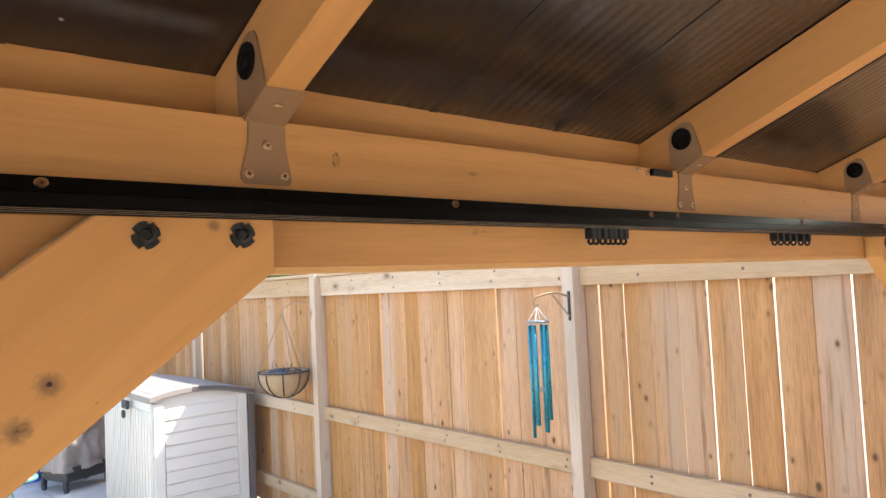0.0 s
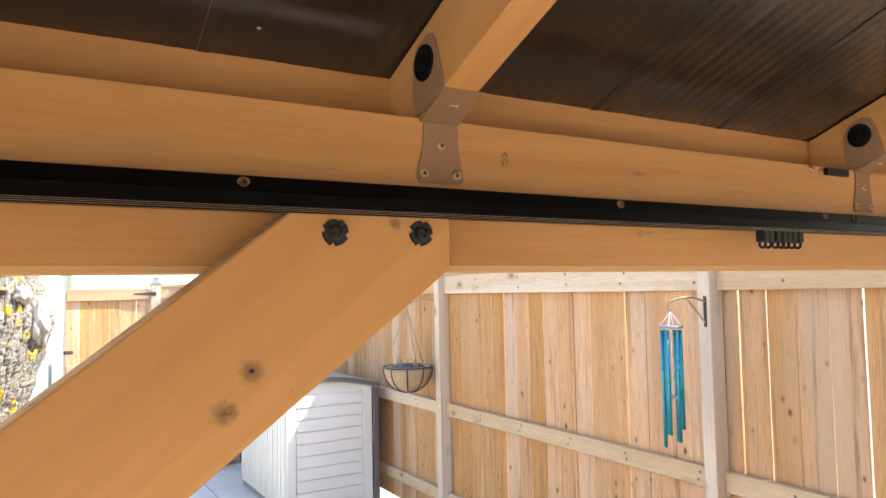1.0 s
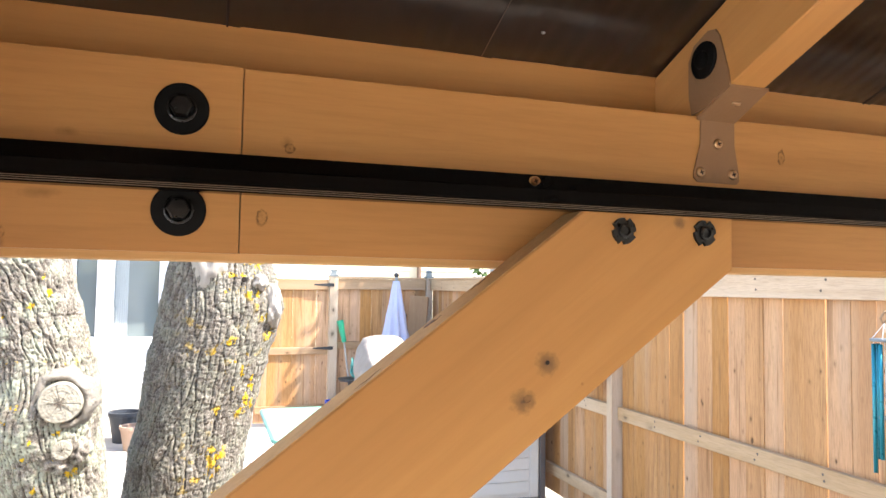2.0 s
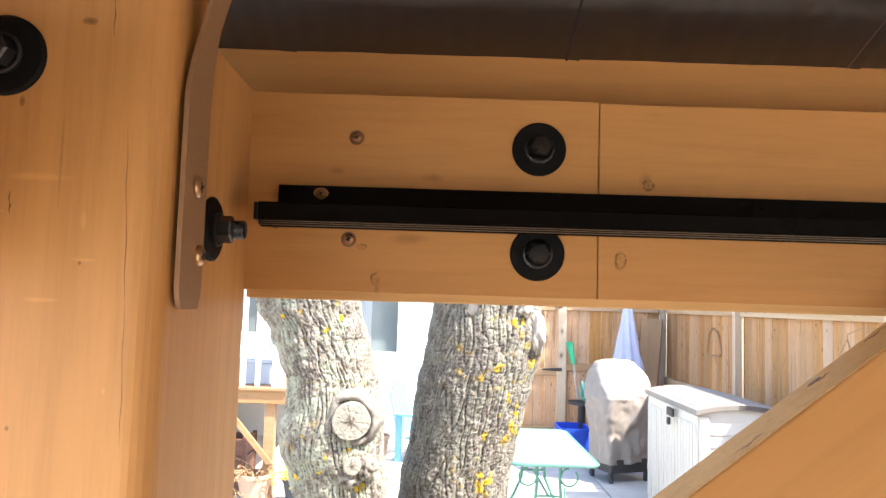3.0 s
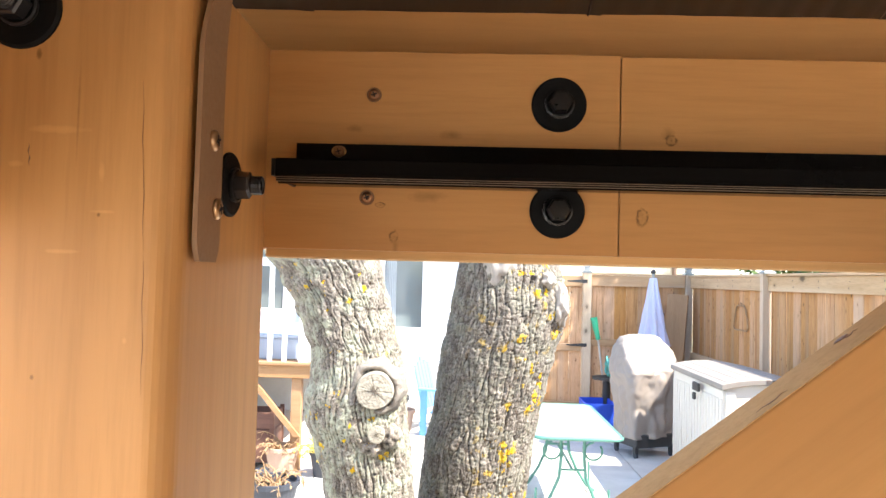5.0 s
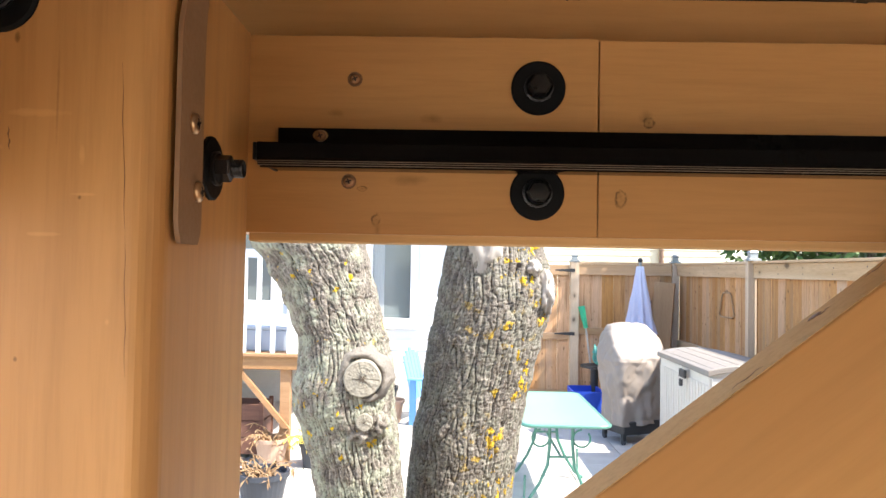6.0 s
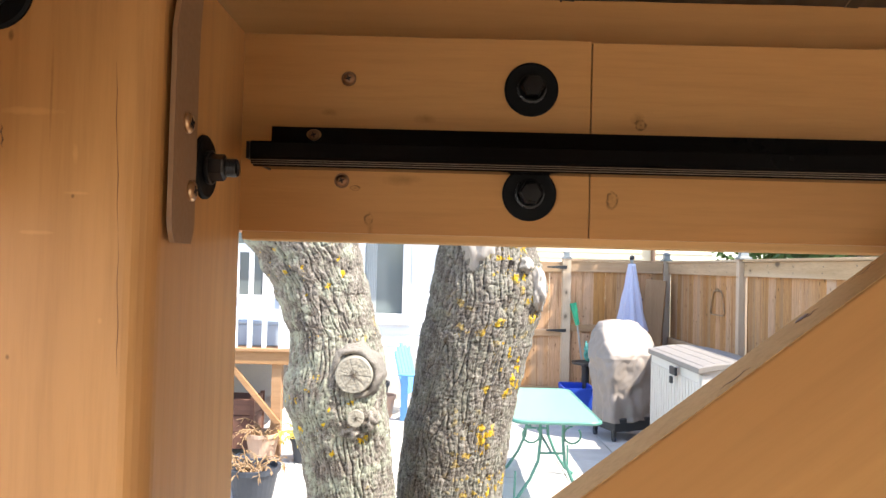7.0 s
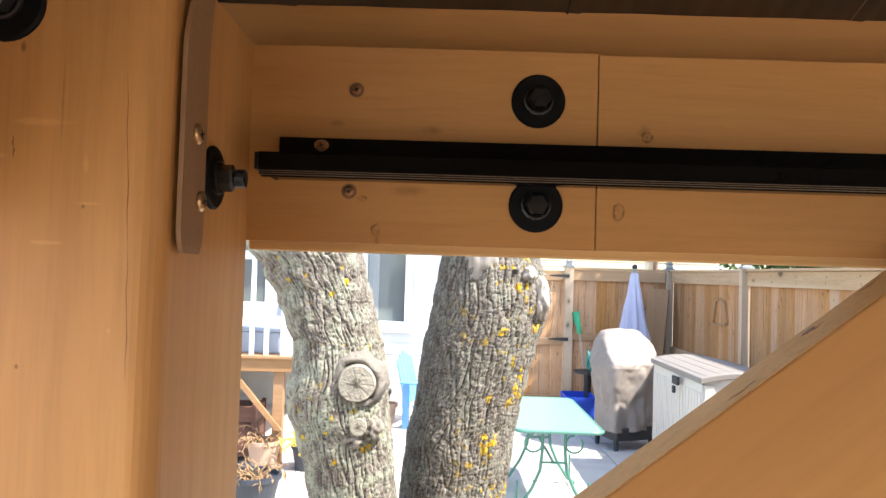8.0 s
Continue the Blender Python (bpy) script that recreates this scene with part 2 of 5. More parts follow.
def concrete():
    m, nt, b = nodes_of("pale_concrete")
    v = coords(nt, vary=9.0)
    n1, n2 = tex(nt, v, 2.5, 5.0), tex(nt, v, 120.0, 3.0)
    col = ramp(nt, n1, [(0.3, (0.43, 0.40, 0.36)), (0.7, (0.58, 0.55, 0.50))])
    col = mix(nt, maths(nt, "MULTIPLY", n2, 0.35), col, (0.30, 0.28, 0.26))
    nt.links.new(col, b.inputs["Base Color"])
    b.inputs["Roughness"].default_value = 0.85
    bump(nt, b, n2, 0.001)
    return m


paver_mat = concrete()


def soil():
    m, nt, b = nodes_of("gravel_and_soil")
    v = coords(nt)
    n1, n2 = tex(nt, v, 1.3, 5.0), tex(nt, v, 55.0, 4.0)
    col = ramp(nt, n2, [(0.3, (0.16, 0.13, 0.10)), (0.7, (0.40, 0.36, 0.31))])
    col = mix(nt, maths(nt, "MULTIPLY", n1, 0.4), col, (0.30, 0.27, 0.22))
    nt.links.new(col, b.inputs["Base Color"])
    b.inputs["Roughness"].default_value = 0.95
    bump(nt, b, n2, 0.01)
    return m


soil_mat = soil()
resin_white = paint("cream_resin", (0.60, 0.55, 0.475), 0.5, spots=0.1, size=12)
resin_grey = paint("taupe_resin", (0.23, 0.20, 0.17), 0.55, spots=0.15, size=12)
resin_dark = paint("dark_trim_resin", (0.10, 0.08, 0.07), 0.6, spots=0.15, size=12)
cover_cloth = paint("taupe_cover_cloth", (0.25, 0.21, 0.178), 0.62, spots=0.2, size=9, relief=0.002)
dark_steel = paint("dark_steel", (0.05, 0.05, 0.05), 0.5, metal=0.4)
umbrella_cloth = paint("pale_blue_cloth", (0.46, 0.46, 0.58), 0.8, spots=0.25, size=8, relief=0.002)
green_frame = paint("green_table_frame", (0.07, 0.20, 0.155), 0.4, spots=0.15)
teal_tube = paint("teal_tube", (0.02, 0.22, 0.27), 0.3, metal=0.35, spots=0.2, size=40)
white_paint = paint("white_house_paint", (0.78, 0.78, 0.77), 0.6, spots=0.08, size=6)
cream_siding = paint("cream_siding", (0.70, 0.62, 0.44), 0.7, spots=0.1, size=5)
brown_trim = paint("brown_trim", (0.18, 0.11, 0.07), 0.7)
grey_plastic = paint("grey_plastic", (0.36, 0.40, 0.46), 0.5)
pot_black = paint("black_pot", (0.03, 0.035, 0.045), 0.5)
terracotta = paint("clay_pot", (0.40, 0.27, 0.19), 0.8)
dry_leaf = paint("dry_plant", (0.27, 0.165, 0.08), 0.8, spots=0.5, size=25)
yellow_leaf = paint("yellow_leaf", (0.55, 0.42, 0.06), 0.7, spots=0.4)
green_leaf = paint("green_leaf", (0.07, 0.13, 0.025), 0.6, spots=0.5, size=6)
blue_plastic = paint("blue_plastic", (0.015, 0.06, 0.42), 0.45)
blue_chair = paint("light_blue_plastic", (0.13, 0.34, 0.64), 0.5)
green_plastic = paint("green_plastic", (0.02, 0.30, 0.15), 0.45)
coir = paint("coir_liner", (0.33, 0.22, 0.12), 0.95, spots=0.5, size=60, relief=0.004)
iron = paint("black_iron", (0.025, 0.022, 0.02), 0.55)
rust_wire = paint("brown_wire", (0.30, 0.18, 0.09), 0.6)
cap_metal = paint("post_cap_metal", (0.24, 0.25, 0.24), 0.45, metal=0.5)
pale_wood = wood("bare_limb_wood", (0.30, 0.27, 0.23), (0.48, 0.44, 0.39), (30, 30, 3), gloss=0.8)
cut_wood = paint("sawn_limb_face", (0.24, 0.22, 0.175), 0.85, spots=0.9, size=110, relief=0.003)


def glass(name, color, rough=0.05):
    m, nt, b = nodes_of(name)
    b.inputs["Base Color"].default_value = (*color, 1)
    b.inputs["Transmission Weight"].default_value = 1.0
    b.inputs["Roughness"].default_value = rough
    b.inputs["IOR"].default_value = 1.45
    return m


table_glass = glass("green_table_glass", (0.27, 0.48, 0.39), 0.25)
table_glass.node_tree.nodes["Principled BSDF"].inputs["Transmission Weight"].default_value = 0.35
pane_mat = paint("window_pane", (0.14, 0.165, 0.16), 0.06, spots=0.3, size=3, relief=0.0)
curtain_mat = paint("pale_curtain", (0.34, 0.36, 0.35), 0.9)


def bark(name, crust, patches, spread, tone=1.0, side=None):
    """Furrowed bark: dark in the furrows, their shade put into the colour, pale crusty ridges; side: range of x over
    which the yellow crust sets in.
    """
    m, nt, b = nodes_of(name)
    v = coords(nt)
    vz = coords(nt, (1, 1, 0.3))
    n1, n2, n3 = tex(nt, vz, 70.0, 6.0, 0.7), tex(nt, v, 9.0, 4.0), tex(nt, v, 330.0, 5.0, 0.7)
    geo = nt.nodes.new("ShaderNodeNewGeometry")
    col = ramp(nt, n1, [(0.30, (0.06, 0.05, 0.04)), (0.48, (0.14, 0.12, 0.098)), (0.68, (0.29, 0.26, 0.22))])
    col = mix(nt, maths(nt, "MULTIPLY", ramp(nt, n3, [(0.45, (0, 0, 0)), (0.62, (1, 1, 1))]), 0.35), col, (0.40, 0.365, 0.315))
    col = mix(nt, maths(nt, "MULTIPLY", ramp(nt, tex(nt, v, 150.0, 4.0, 0.7), [(0.50, (0, 0, 0)), (0.60, (1, 1, 1))]), 0.65), col, (0.085, 0.07, 0.055))
    # pale grey-green crust on the ridges
    g = ramp(nt, tex(nt, v, 22.0, 6.0, 0.75), [(0.46, (0, 0, 0)), (0.58, (1, 1, 1))])
    col = mix(nt, maths(nt, "MULTIPLY", g, crust), col, (0.31, 0.325, 0.245))
    # pointiness puts the shade of the furrows into the bark colour
    crev_shade = ramp(nt, geo.outputs["Pointiness"], [(0.43, (1, 1, 1)), (0.497, (0, 0, 0))])
    col = mix(nt, maths(nt, "MULTIPLY", crev_shade, 0.92), col, (0.030, 0.024, 0.019))
    # yellow crust in small patches
    big = ramp(nt, tex(nt, v, 6.5, 2.0), [(spread, (0, 0, 0)), (spread + 0.06, (1, 1, 1))])
    sml = ramp(nt, tex(nt, v, 42.0, 5.0, 0.6), [(patches, (0, 0, 0)), (patches + 0.025, (1, 1, 1))])
    f = maths(nt, "MULTIPLY", big, sml)
    if side:
        sep = nt.nodes.new("ShaderNodeSeparateXYZ")
        nt.links.new(v, sep.inputs[0])
        rng = nt.nodes.new("ShaderNodeMapRange")
        rng.inputs["From Min"].default_value, rng.inputs["From Max"].default_value = side
        nt.links.new(sep.outputs[0], rng.inputs["Value"])
        f = maths(nt, "MULTIPLY", f, rng.outputs[0])
    lich = ramp(nt, n3, [(0.4, (0.46, 0.25, 0.012)), (0.6, (0.58, 0.42, 0.03))])
    col = mix(nt, f, col, lich)
    col = mix(nt, 1.0, col, (tone, tone, tone), "MULTIPLY")
    nt.links.new(col, b.inputs["Base Color"])
    b.inputs["Roughness"].default_value = 0.92
    b.inputs["Specular IOR Level"].default_value = 0.2
    bump(nt, b, maths(nt, "ADD", maths(nt, "MULTIPLY", n1, 0.8), maths(nt, "ADD", maths(nt, "MULTIPLY", n3, 0.5), maths(nt, "MULTIPLY", f, 0.8))), 0.0032)
    return m


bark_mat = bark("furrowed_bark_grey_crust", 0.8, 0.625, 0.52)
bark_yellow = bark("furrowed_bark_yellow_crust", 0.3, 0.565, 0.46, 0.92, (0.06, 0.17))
crack_mat = paint("drying_crack", (0.10, 0.08, 0.06), 0.9)
callus_mat = paint("smooth_callus", (0.16, 0.142, 0.118), 0.85, spots=0.95, size=90, relief=0.007)

# ---------------------------------------------------------------- mesh helpers


def link(name, bm, material, parent=None, label="", smooth=False):
    me = bpy.data.meshes.new(name)
    bm.normal_update()
    bm.to_mesh(me)
    bm.free()
    me.materials.append(material)
    if smooth:
        for p in me.polygons:
            p.use_smooth = True
    ob = new(name, me)
    ob.parent = parent
    if label:
        tagged(ob, label)
    return ob


def part(name, bm, material, parent, label="", smooth=False):
    return link(name, bm, material, parent, label, smooth)


def thing(name, place, label, category, group="", kind="", turn=0.0):
    e = new(name)
    e.matrix_world = pose(*place, 0, 0, turn)
    e.empty_display_size = 0.1
    return tagged(e, label, category, group, kind)


def box(x0, y0, z0, x1, y1, z1, bev=0.0, seg=1, bm=None):
    own = bm is None
    bm = bm or bmesh.new()
    m = Matrix.LocRotScale(((x0 + x1) / 2, (y0 + y1) / 2, (z0 + z1) / 2), None, (abs(x1 - x0), abs(y1 - y0), abs(z1 - z0)))
    r = bmesh.ops.create_cube(bm, size=1.0, matrix=m)
    if bev and own:
        bmesh.ops.bevel(bm, geom=bm.edges[:], offset=bev, segments=seg, profile=0.5, affect="EDGES")
    return bm


def prism(outline, axis, a, b, bev=0.0, seg=1):
    """A flat outline (pairs) pushed along an axis from a to b. For axis y the pairs are x, z; x: y, z; z: x, y."""
    bm = bmesh.new()

    def at(p, d):
        return {"y": (p[0], d, p[1]), "x": (d, p[0], p[1]), "z": (p[0], p[1], d)}[axis]
    lo = [bm.verts.new(at(p, a)) for p in outline]
    hi = [bm.verts.new(at(p, b)) for p in outline]
    n = len(outline)
    bm.faces.new(lo)
    bm.faces.new(hi[::-1])
    for i in range(n):
        bm.faces.new((lo[i], hi[i], hi[(i + 1) % n], lo[(i + 1) % n]))
    bmesh.ops.recalc_face_normals(bm, faces=bm.faces[:])
    if bev:
        bmesh.ops.bevel(bm, geom=bm.edges[:], offset=bev, segments=seg, profile=0.5, affect="EDGES")
    return bm


def lathe(profile, steps=24, m=None, bm=None, close=True):
    """Profile of (radius, height) turned about z, then moved by m."""
    bm = bm or bmesh.new()
    m = m or Matrix()
    rings = []
    for r, h in profile:
        if r < 1e-6:
            rings.append([bm.verts.new(m @ Vector((0, 0, h)))])
        else:
            rings.append([bm.verts.new(m @ Vector((r * math.cos(2 * math.pi * i / steps), r * math.sin(2 * math.pi * i / steps), h))) for i in range(steps)])
    for p, q in zip(rings, rings[1:]):
        for i in range(steps):
            j = (i + 1) % steps
            if len(p) == 1 and len(q) == 1:
                continue
            if len(p) == 1:
                bm.faces.new((p[0], q[i], q[j]))
            elif len(q) == 1:
                bm.faces.new((p[i], p[j], q[0]))
            else:
                bm.faces.new((p[i], p[j], q[j], q[i]))
    bmesh.ops.recalc_face_normals(bm, faces=bm.faces[:])
    return bm


def tube(path, radius, steps=8, bm=None):
    """A round bar along a list of points; radius: one number or one for each point."""
    bm = bm or bmesh.new()
    pts = [Vector(p) for p in path]
    radii = radius if isinstance(radius, (list, tuple)) else [radius] * len(pts)
    rings = []
    side = None
    for i, p in enumerate(pts):
        d = (pts[min(i + 1, len(pts) - 1)] - pts[max(i - 1, 0)]).normalized()
        if side is None:
            side = d.orthogonal().normalized()
        side = (side - d * side.dot(d)).normalized()
        up = d.cross(side)
        rings.append([bm.verts.new(p + radii[i] * (side * math.cos(2 * math.pi * k / steps) + up * math.sin(2 * math.pi * k / steps))) for k in range(steps)])
    for p, q in zip(rings, rings[1:]):
        for i in range(steps):
            bm.faces.new((p[i], p[(i + 1) % steps], q[(i + 1) % steps], q[i]))
    bm.faces.new(rings[0][::-1])
    bm.faces.new(rings[-1])
    return bm


def arc(c, r, a0, a1, n, plane="xz"):
    out = []
    for i in range(n + 1):
        a = radians(a0 + (a1 - a0) * i / n)
        u, v = r * math.cos(a), r * math.sin(a)
        out.append({"xz": (c[0] + u, c[1], c[2] + v), "yz": (c[0], c[1] + u, c[2] + v), "xy": (c[0] + u, c[1] + v, c[2])}[plane])
    return out


FACE_Y = Matrix.Rotation(radians(90), 4, "X")       # local z points to -y
FACE_X = Matrix.Rotation(radians(90), 4, "Y")       # local z points to +x


def at(x, y, z, turn):
    return Matrix.Translation((x, y, z)) @ turn


def pan_screw(parent, m, r=0.0045, metal=None):
    """Low domed screw head with a crossed recess, in the dark ring of its hole."""
    bm = lathe([(0, -0.001), (r, -0.001), (r, 0.0006), (r * 0.86, 0.0017), (r * 0.55, 0.0023), (r * 0.30, 0.0024), (r * 0.22, 0.0012), (0, 0.0010)], 16, m)
    screw = part("screw", bm, metal or screw_mat, parent, smooth=True)
    slot = bmesh.new()
    for turn in (20, 110):
        bmesh.ops.create_cube(slot, size=1.0, matrix=m @ Matrix.Translation((0, 0, 0.0020)) @ Matrix.Rotation(radians(turn), 4, "Z") @ Matrix.Diagonal((r * 1.0, r * 0.22, 0.0010, 1)))
    part("recess", slot, hole_mat, screw)
    return screw


def sunk_screw(parent, m, r):
    """A screw driven into the beam, in its ragged dark countersink."""
    rim = part("countersink", lathe([(r * 1.32, -0.0002), (r * 1.25, 0.0003), (r * 0.9, 0.0004)], 18, m), knot_mat, parent)
    return pan_screw(rim, m, r, screw_dark)


def hex_bolt(parent, m, r_washer, nut=0.0, domed=False):
    """A washer with a bolt head, or with a nut and a threaded end standing out of it."""
    w = part("washer", lathe([(0, -0.001), (r_washer, -0.001), (r_washer, 0.0016), (r_washer * 0.93, 0.0026), (r_washer * 0.4, 0.0026), (0, 0.0024)], 32, m), black_washer, parent)
    bm = lathe([(0.0098, 0.0024), (0.0105, 0.0040), (0.0105, 0.0052), (0.0092, 0.0056)], 20, m)
    hr = 0.0082
    lathe([(hr, 0.005), (hr, 0.0125), (hr * 0.85, 0.0135), (0, 0.0138)], 6, m, bm)
    if nut:
        lathe([(0.0052, 0.0130), (0.0052, 0.0130 + nut), (0.0034, 0.0132 + nut), (0.0034, 0.010 + nut), (0, 0.010 + nut)], 16, m, bm)
        for i in range(6):
            h = 0.0145 + i * nut / 6.5
            lathe([(0.0052, h), (0.0057, h + 0.0006), (0.0052, h + 0.0012)], 16, m, bm)
    part("bolt_head", bm, bolt_steel if nut else black_bolt, parent)
    return w

# ---------------------------------------------------------------- ground, patio
GZ = 0.10      # level of the patio
ground = link("ground", box(-60, -40, GZ - 0.6, 60, 70, GZ - 0.03), soil_mat)
tagged(ground, "grey brown gravel and soil reaching far out", "ground", kind="structure")
END_X0 = 2.72
# unseen floor, added for the warm light it bounces up under the roof
boards = link("floor", box(-0.5, -3.3, GZ - 0.1, END_X0, 0.12, GZ + 0.02), floor_wood)
tagged(boards, "unseen brown wooden floor added for bounce light in the gazebo", "floor", kind="structure")
# pale paving out of view, added to bounce sunlight into the gazebo
paving = link("pavement", box(-7.5, -6.6, GZ - 0.2, -0.52, 2.0, GZ - 0.004), paver_mat)
tagged(paving, "unseen pale concrete paving added beside the gazebo to bounce light", "pavement", kind="structure")
# unseen wall, added to keep low sky light out from behind
back = link("wall_back", box(-7.6, -6.75, GZ - 0.1, 2.9, -6.6, GZ + 1.9), cedar_rail_x)
tagged(back, "unseen wooden wall closing the yard behind, added to block sky light", "wall", kind="structure")
# unseen wall, added so that sunlight bounces from it onto the post
bounce_wall = link("bounce_wall", box(-2.30, -6.6, GZ - 0.1, -2.10, 0.6, GZ + 3.6), white_paint)
tagged(bounce_wall, "unseen white wall closing the yard, added to bounce light", "wall", kind="structure")

# ---------------------------------------------------------------- the gazebo
BZ, BT = 1.915, 2.055          # lower and upper edge of the beam
SLOPE = 0.386                  # roof pitch
RAFTERS = (0.427, 1.153, 1.855)
END_X = 2.55                   # inner face of the far post
gazebo = thing("gazebo", (0, 0, 0), "tan stained wooden gazebo with dark metal roof panels", "gazebo")

part("beam_end", box(-0.40, 0.0, BZ, -0.0004, 0.038, BT + 0.0012, 0.0004), stain_beam, gazebo)
part("beam", box(0.0004, 0.0, BZ, END_X + 0.14, 0.038, BT, 0.0004), stain_beam, gazebo)
# thin paler strip added under the beam, set back, for its lit underside
part("lit_underside_strip", box(-0.248, 0.006, BZ - 0.006, END_X, 0.036, BZ + 0.001, 0.001), sawn_lit_wood, gazebo, "pale strip under the beam for its lit underside")
# board that closes the gap above the beam, behind it
part("fascia", box(-0.45, 0.068, 2.0, END_X + 0.3, 0.092, 2.112, 0.001), stain_x, gazebo)


def corner_post(x0, x1, y0, y1, side):
    """Square post with a rounded inner edge; the board towards the yard stops at the beam's top."""
    bm = bmesh.new()
    r, n = 0.013, 6
    xe = x1 if side > 0 else x0
    xo = x0 if side > 0 else x1
    s = 1 if side > 0 else -1
    outline = [(xo, y0), (xo, y1), (xe, y1), (xe, y0 + r)]
    outline += [(xe - s * r + s * r * math.cos(radians(a)), y0 + r - r * math.sin(radians(a))) for a in np.linspace(0, 90, n + 1)[1:]]
    ymid = y0 + 0.052
    a = prism(outline, "z", GZ, BT + 0.001)
    p = part("post", a, stain_post, gazebo)
    out2 = [(xo, y0), (xo, ymid), (xe - s * 0.002, ymid), (xe, y0 + r)] + outline[4:]
    b = prism(out2, "z", BT + 0.001, BT + 0.16)
    part("post_top", b, stain_post, gazebo)
    return p


PX = -0.248
post_l = corner_post(-0.40, PX, -0.150, 0.0, 1)
corner_post(END_X, END_X + 0.15, -0.150, 0.0, -1)
corner_post(-0.40, PX, -3.15, -3.0, 1)
corner_post(END_X, END_X + 0.15, -3.15, -3.0, -1)
# beams of the other three sides
part("beam", box(-0.40, -3.0, BZ, -0.362, -0.15, BT, 0.0012), stain_x, gazebo)
part("beam", box(END_X + 0.112, -3.0, BZ, END_X + 0.15, -0.15, BT, 0.0012), stain_x, gazebo)
part("beam", box(-0.248, -3.15, BZ, END_X, -3.112, BT, 0.0012), stain_x, gazebo)


def brace(flip):
    """Diagonal board lapped on the beam's face; its lower end stands on the post."""
    x = lambda v: v if not flip else 2 * RAFTERS[1] - v
    # upper edge through (0.270, 1.956), lower edge through (0.416, 1.911)
    up = lambda v: 1.9565 + 0.765 * (v - 0.270)
    lo = lambda v: 1.911 + 0.735 * (v - 0.416)
    pts = [(0.416, 1.911), (0.416, 1.957), (0.270, 1.957), (PX + 0.001, up(PX + 0.001)), (PX + 0.001, lo(PX + 0.001))]
    bm = prism([(x(a), b) for a, b in pts], "y", -0.036, -0.0006, 0.0016, 2)
    b = part("brace", bm, stain_brace, gazebo)
    e = [(0.268, up(0.268) + 0.0002), (0.268, up(0.268) + 0.0011), (PX + 0.002, up(PX + 0.002) + 0.0011), (PX + 0.002, up(PX + 0.002) + 0.0002)]
    if not flip:
        part("knot", lathe([(0.004, 0), (0.0034, 0.0006), (0, 0.0007)], 14, at(0.1465, -0.010, up(0.1465) + 0.0011, Matrix.Rotation(radians(-37.4), 4, "Y")) @ Matrix.Diagonal((1.5, 0.5, 1, 1))), knot_mat, b)
        for cx, cy, ln in ((0.094, -0.027, 0.020), (0.190, -0.008, 0.016), (0.150, -0.013, 0.012)):
            part("crack", tube([(cx + ln * (k / 5 - 0.5), cy + 0.0015 * math.sin(k * 1.9), up(cx + ln * (k / 5 - 0.5)) + 0.0012) for k in range(6)], [0.0001, 0.0003, 0.0005, 0.0004, 0.0003, 0.0001], 5), knot_mat, b)
    part("brace_edge", prism([(x(p), q) for p, q in e], "y", -0.0345, -0.002), sawn_lit_wood, b, "pale sawn upper edge")
    return b


brace_l = brace(False)
brace_r = brace(True)


def tee_nut(parent, x, z, y=-0.036):
    """Black pronged nut pressed into the wood."""
    bm = bmesh.new()
    outer = []
    for i in range(40):
        a = 2 * math.pi * i / 40
        k = (i % 10) / 10.0
        r = 0.0114 if k < 0.65 else (0.0124 if k < 0.75 else 0.0090)
        outer.append((r * math.cos(a), r * math.sin(a)))
    lo = [bm.verts.new((x + p[0], y + 0.0004, z + p[1])) for p in outer]
    hi = [bm.verts.new((x + p[0] * 0.96, y - 0.0024, z + p[1] * 0.96)) for p in outer]
    bm.faces.new(hi)
    for i in range(40):
        bm.faces.new((lo[i], lo[(i + 1) % 40], hi[(i + 1) % 40], hi[i]))
    m = at(x, y, z, FACE_Y)
    lathe([(0.0062, 0.0022), (0.0062, 0.0042), (0.0042, 0.0046), (0.0036, 0.0026), (0, 0.0024)], 18, m, bm)
    bmesh.ops.recalc_face_normals(bm, faces=bm.faces[:])
    return part("barbed_nut", bm, black_bolt, parent)


for pb, sx in ((brace_l, 1), (brace_r, -1)):
    fx = (lambda v: v) if sx > 0 else (lambda v: 2 * RAFTERS[1] - v)
    tee_nut(pb, fx(0.306), 1.941)
    tee_nut(pb, fx(0.386), 1.942)
part("knot_hole", lathe([(0.0020, -0.0002), (0.0016, 0.0003), (0, 0.0004)], 10, at(0.2369, -0.036, 1.8335, FACE_Y)), hole_mat, brace_l)


def groove(parent, x, y, z, length, lean=0.0, wide=1.0):
    """A fine drying crack in the post."""
    bm = tube([(x + lean * k / 6 + 0.0004 * math.sin(k * 2.1), y - 0.0001, z - length * k / 6) for k in range(7)], [k * wide for k in (0.00005, 0.00016, 0.00025, 0.0001, 0.00028, 0.00016, 0.00005)], 5)
    return part("crack", bm, knot_mat, parent)


groove(post_l, -0.2681, -0.150, 1.991, 0.085, 0.0038, 0.75)
groove(post_l, -0.2643, -0.150, 1.905, 0.07, 0.002, 0.6)
groove(post_l, -0.2788, -0.150, 2.070, 0.032, 0.001, 1.3)
groove(post_l, -0.3244, -0.150, 1.9585, 0.0115, 0.001, 1.5)
groove(post_l, -0.345, -0.150, 1.935, 0.03, 0.001, 0.8)

# bolts: two heads on the beam, one nut on the post's side, one on its front
hex_bolt(gazebo, at(-0.043, 0.0, 2.020, FACE_Y), 0.0192)
hex_bolt(gazebo, at(-0.043, 0.0, 1.9455, FACE_Y), 0.0192)
hex_bolt(gazebo, at(PX, -0.077, 1.949, FACE_X), 0.0192, nut=0.006)
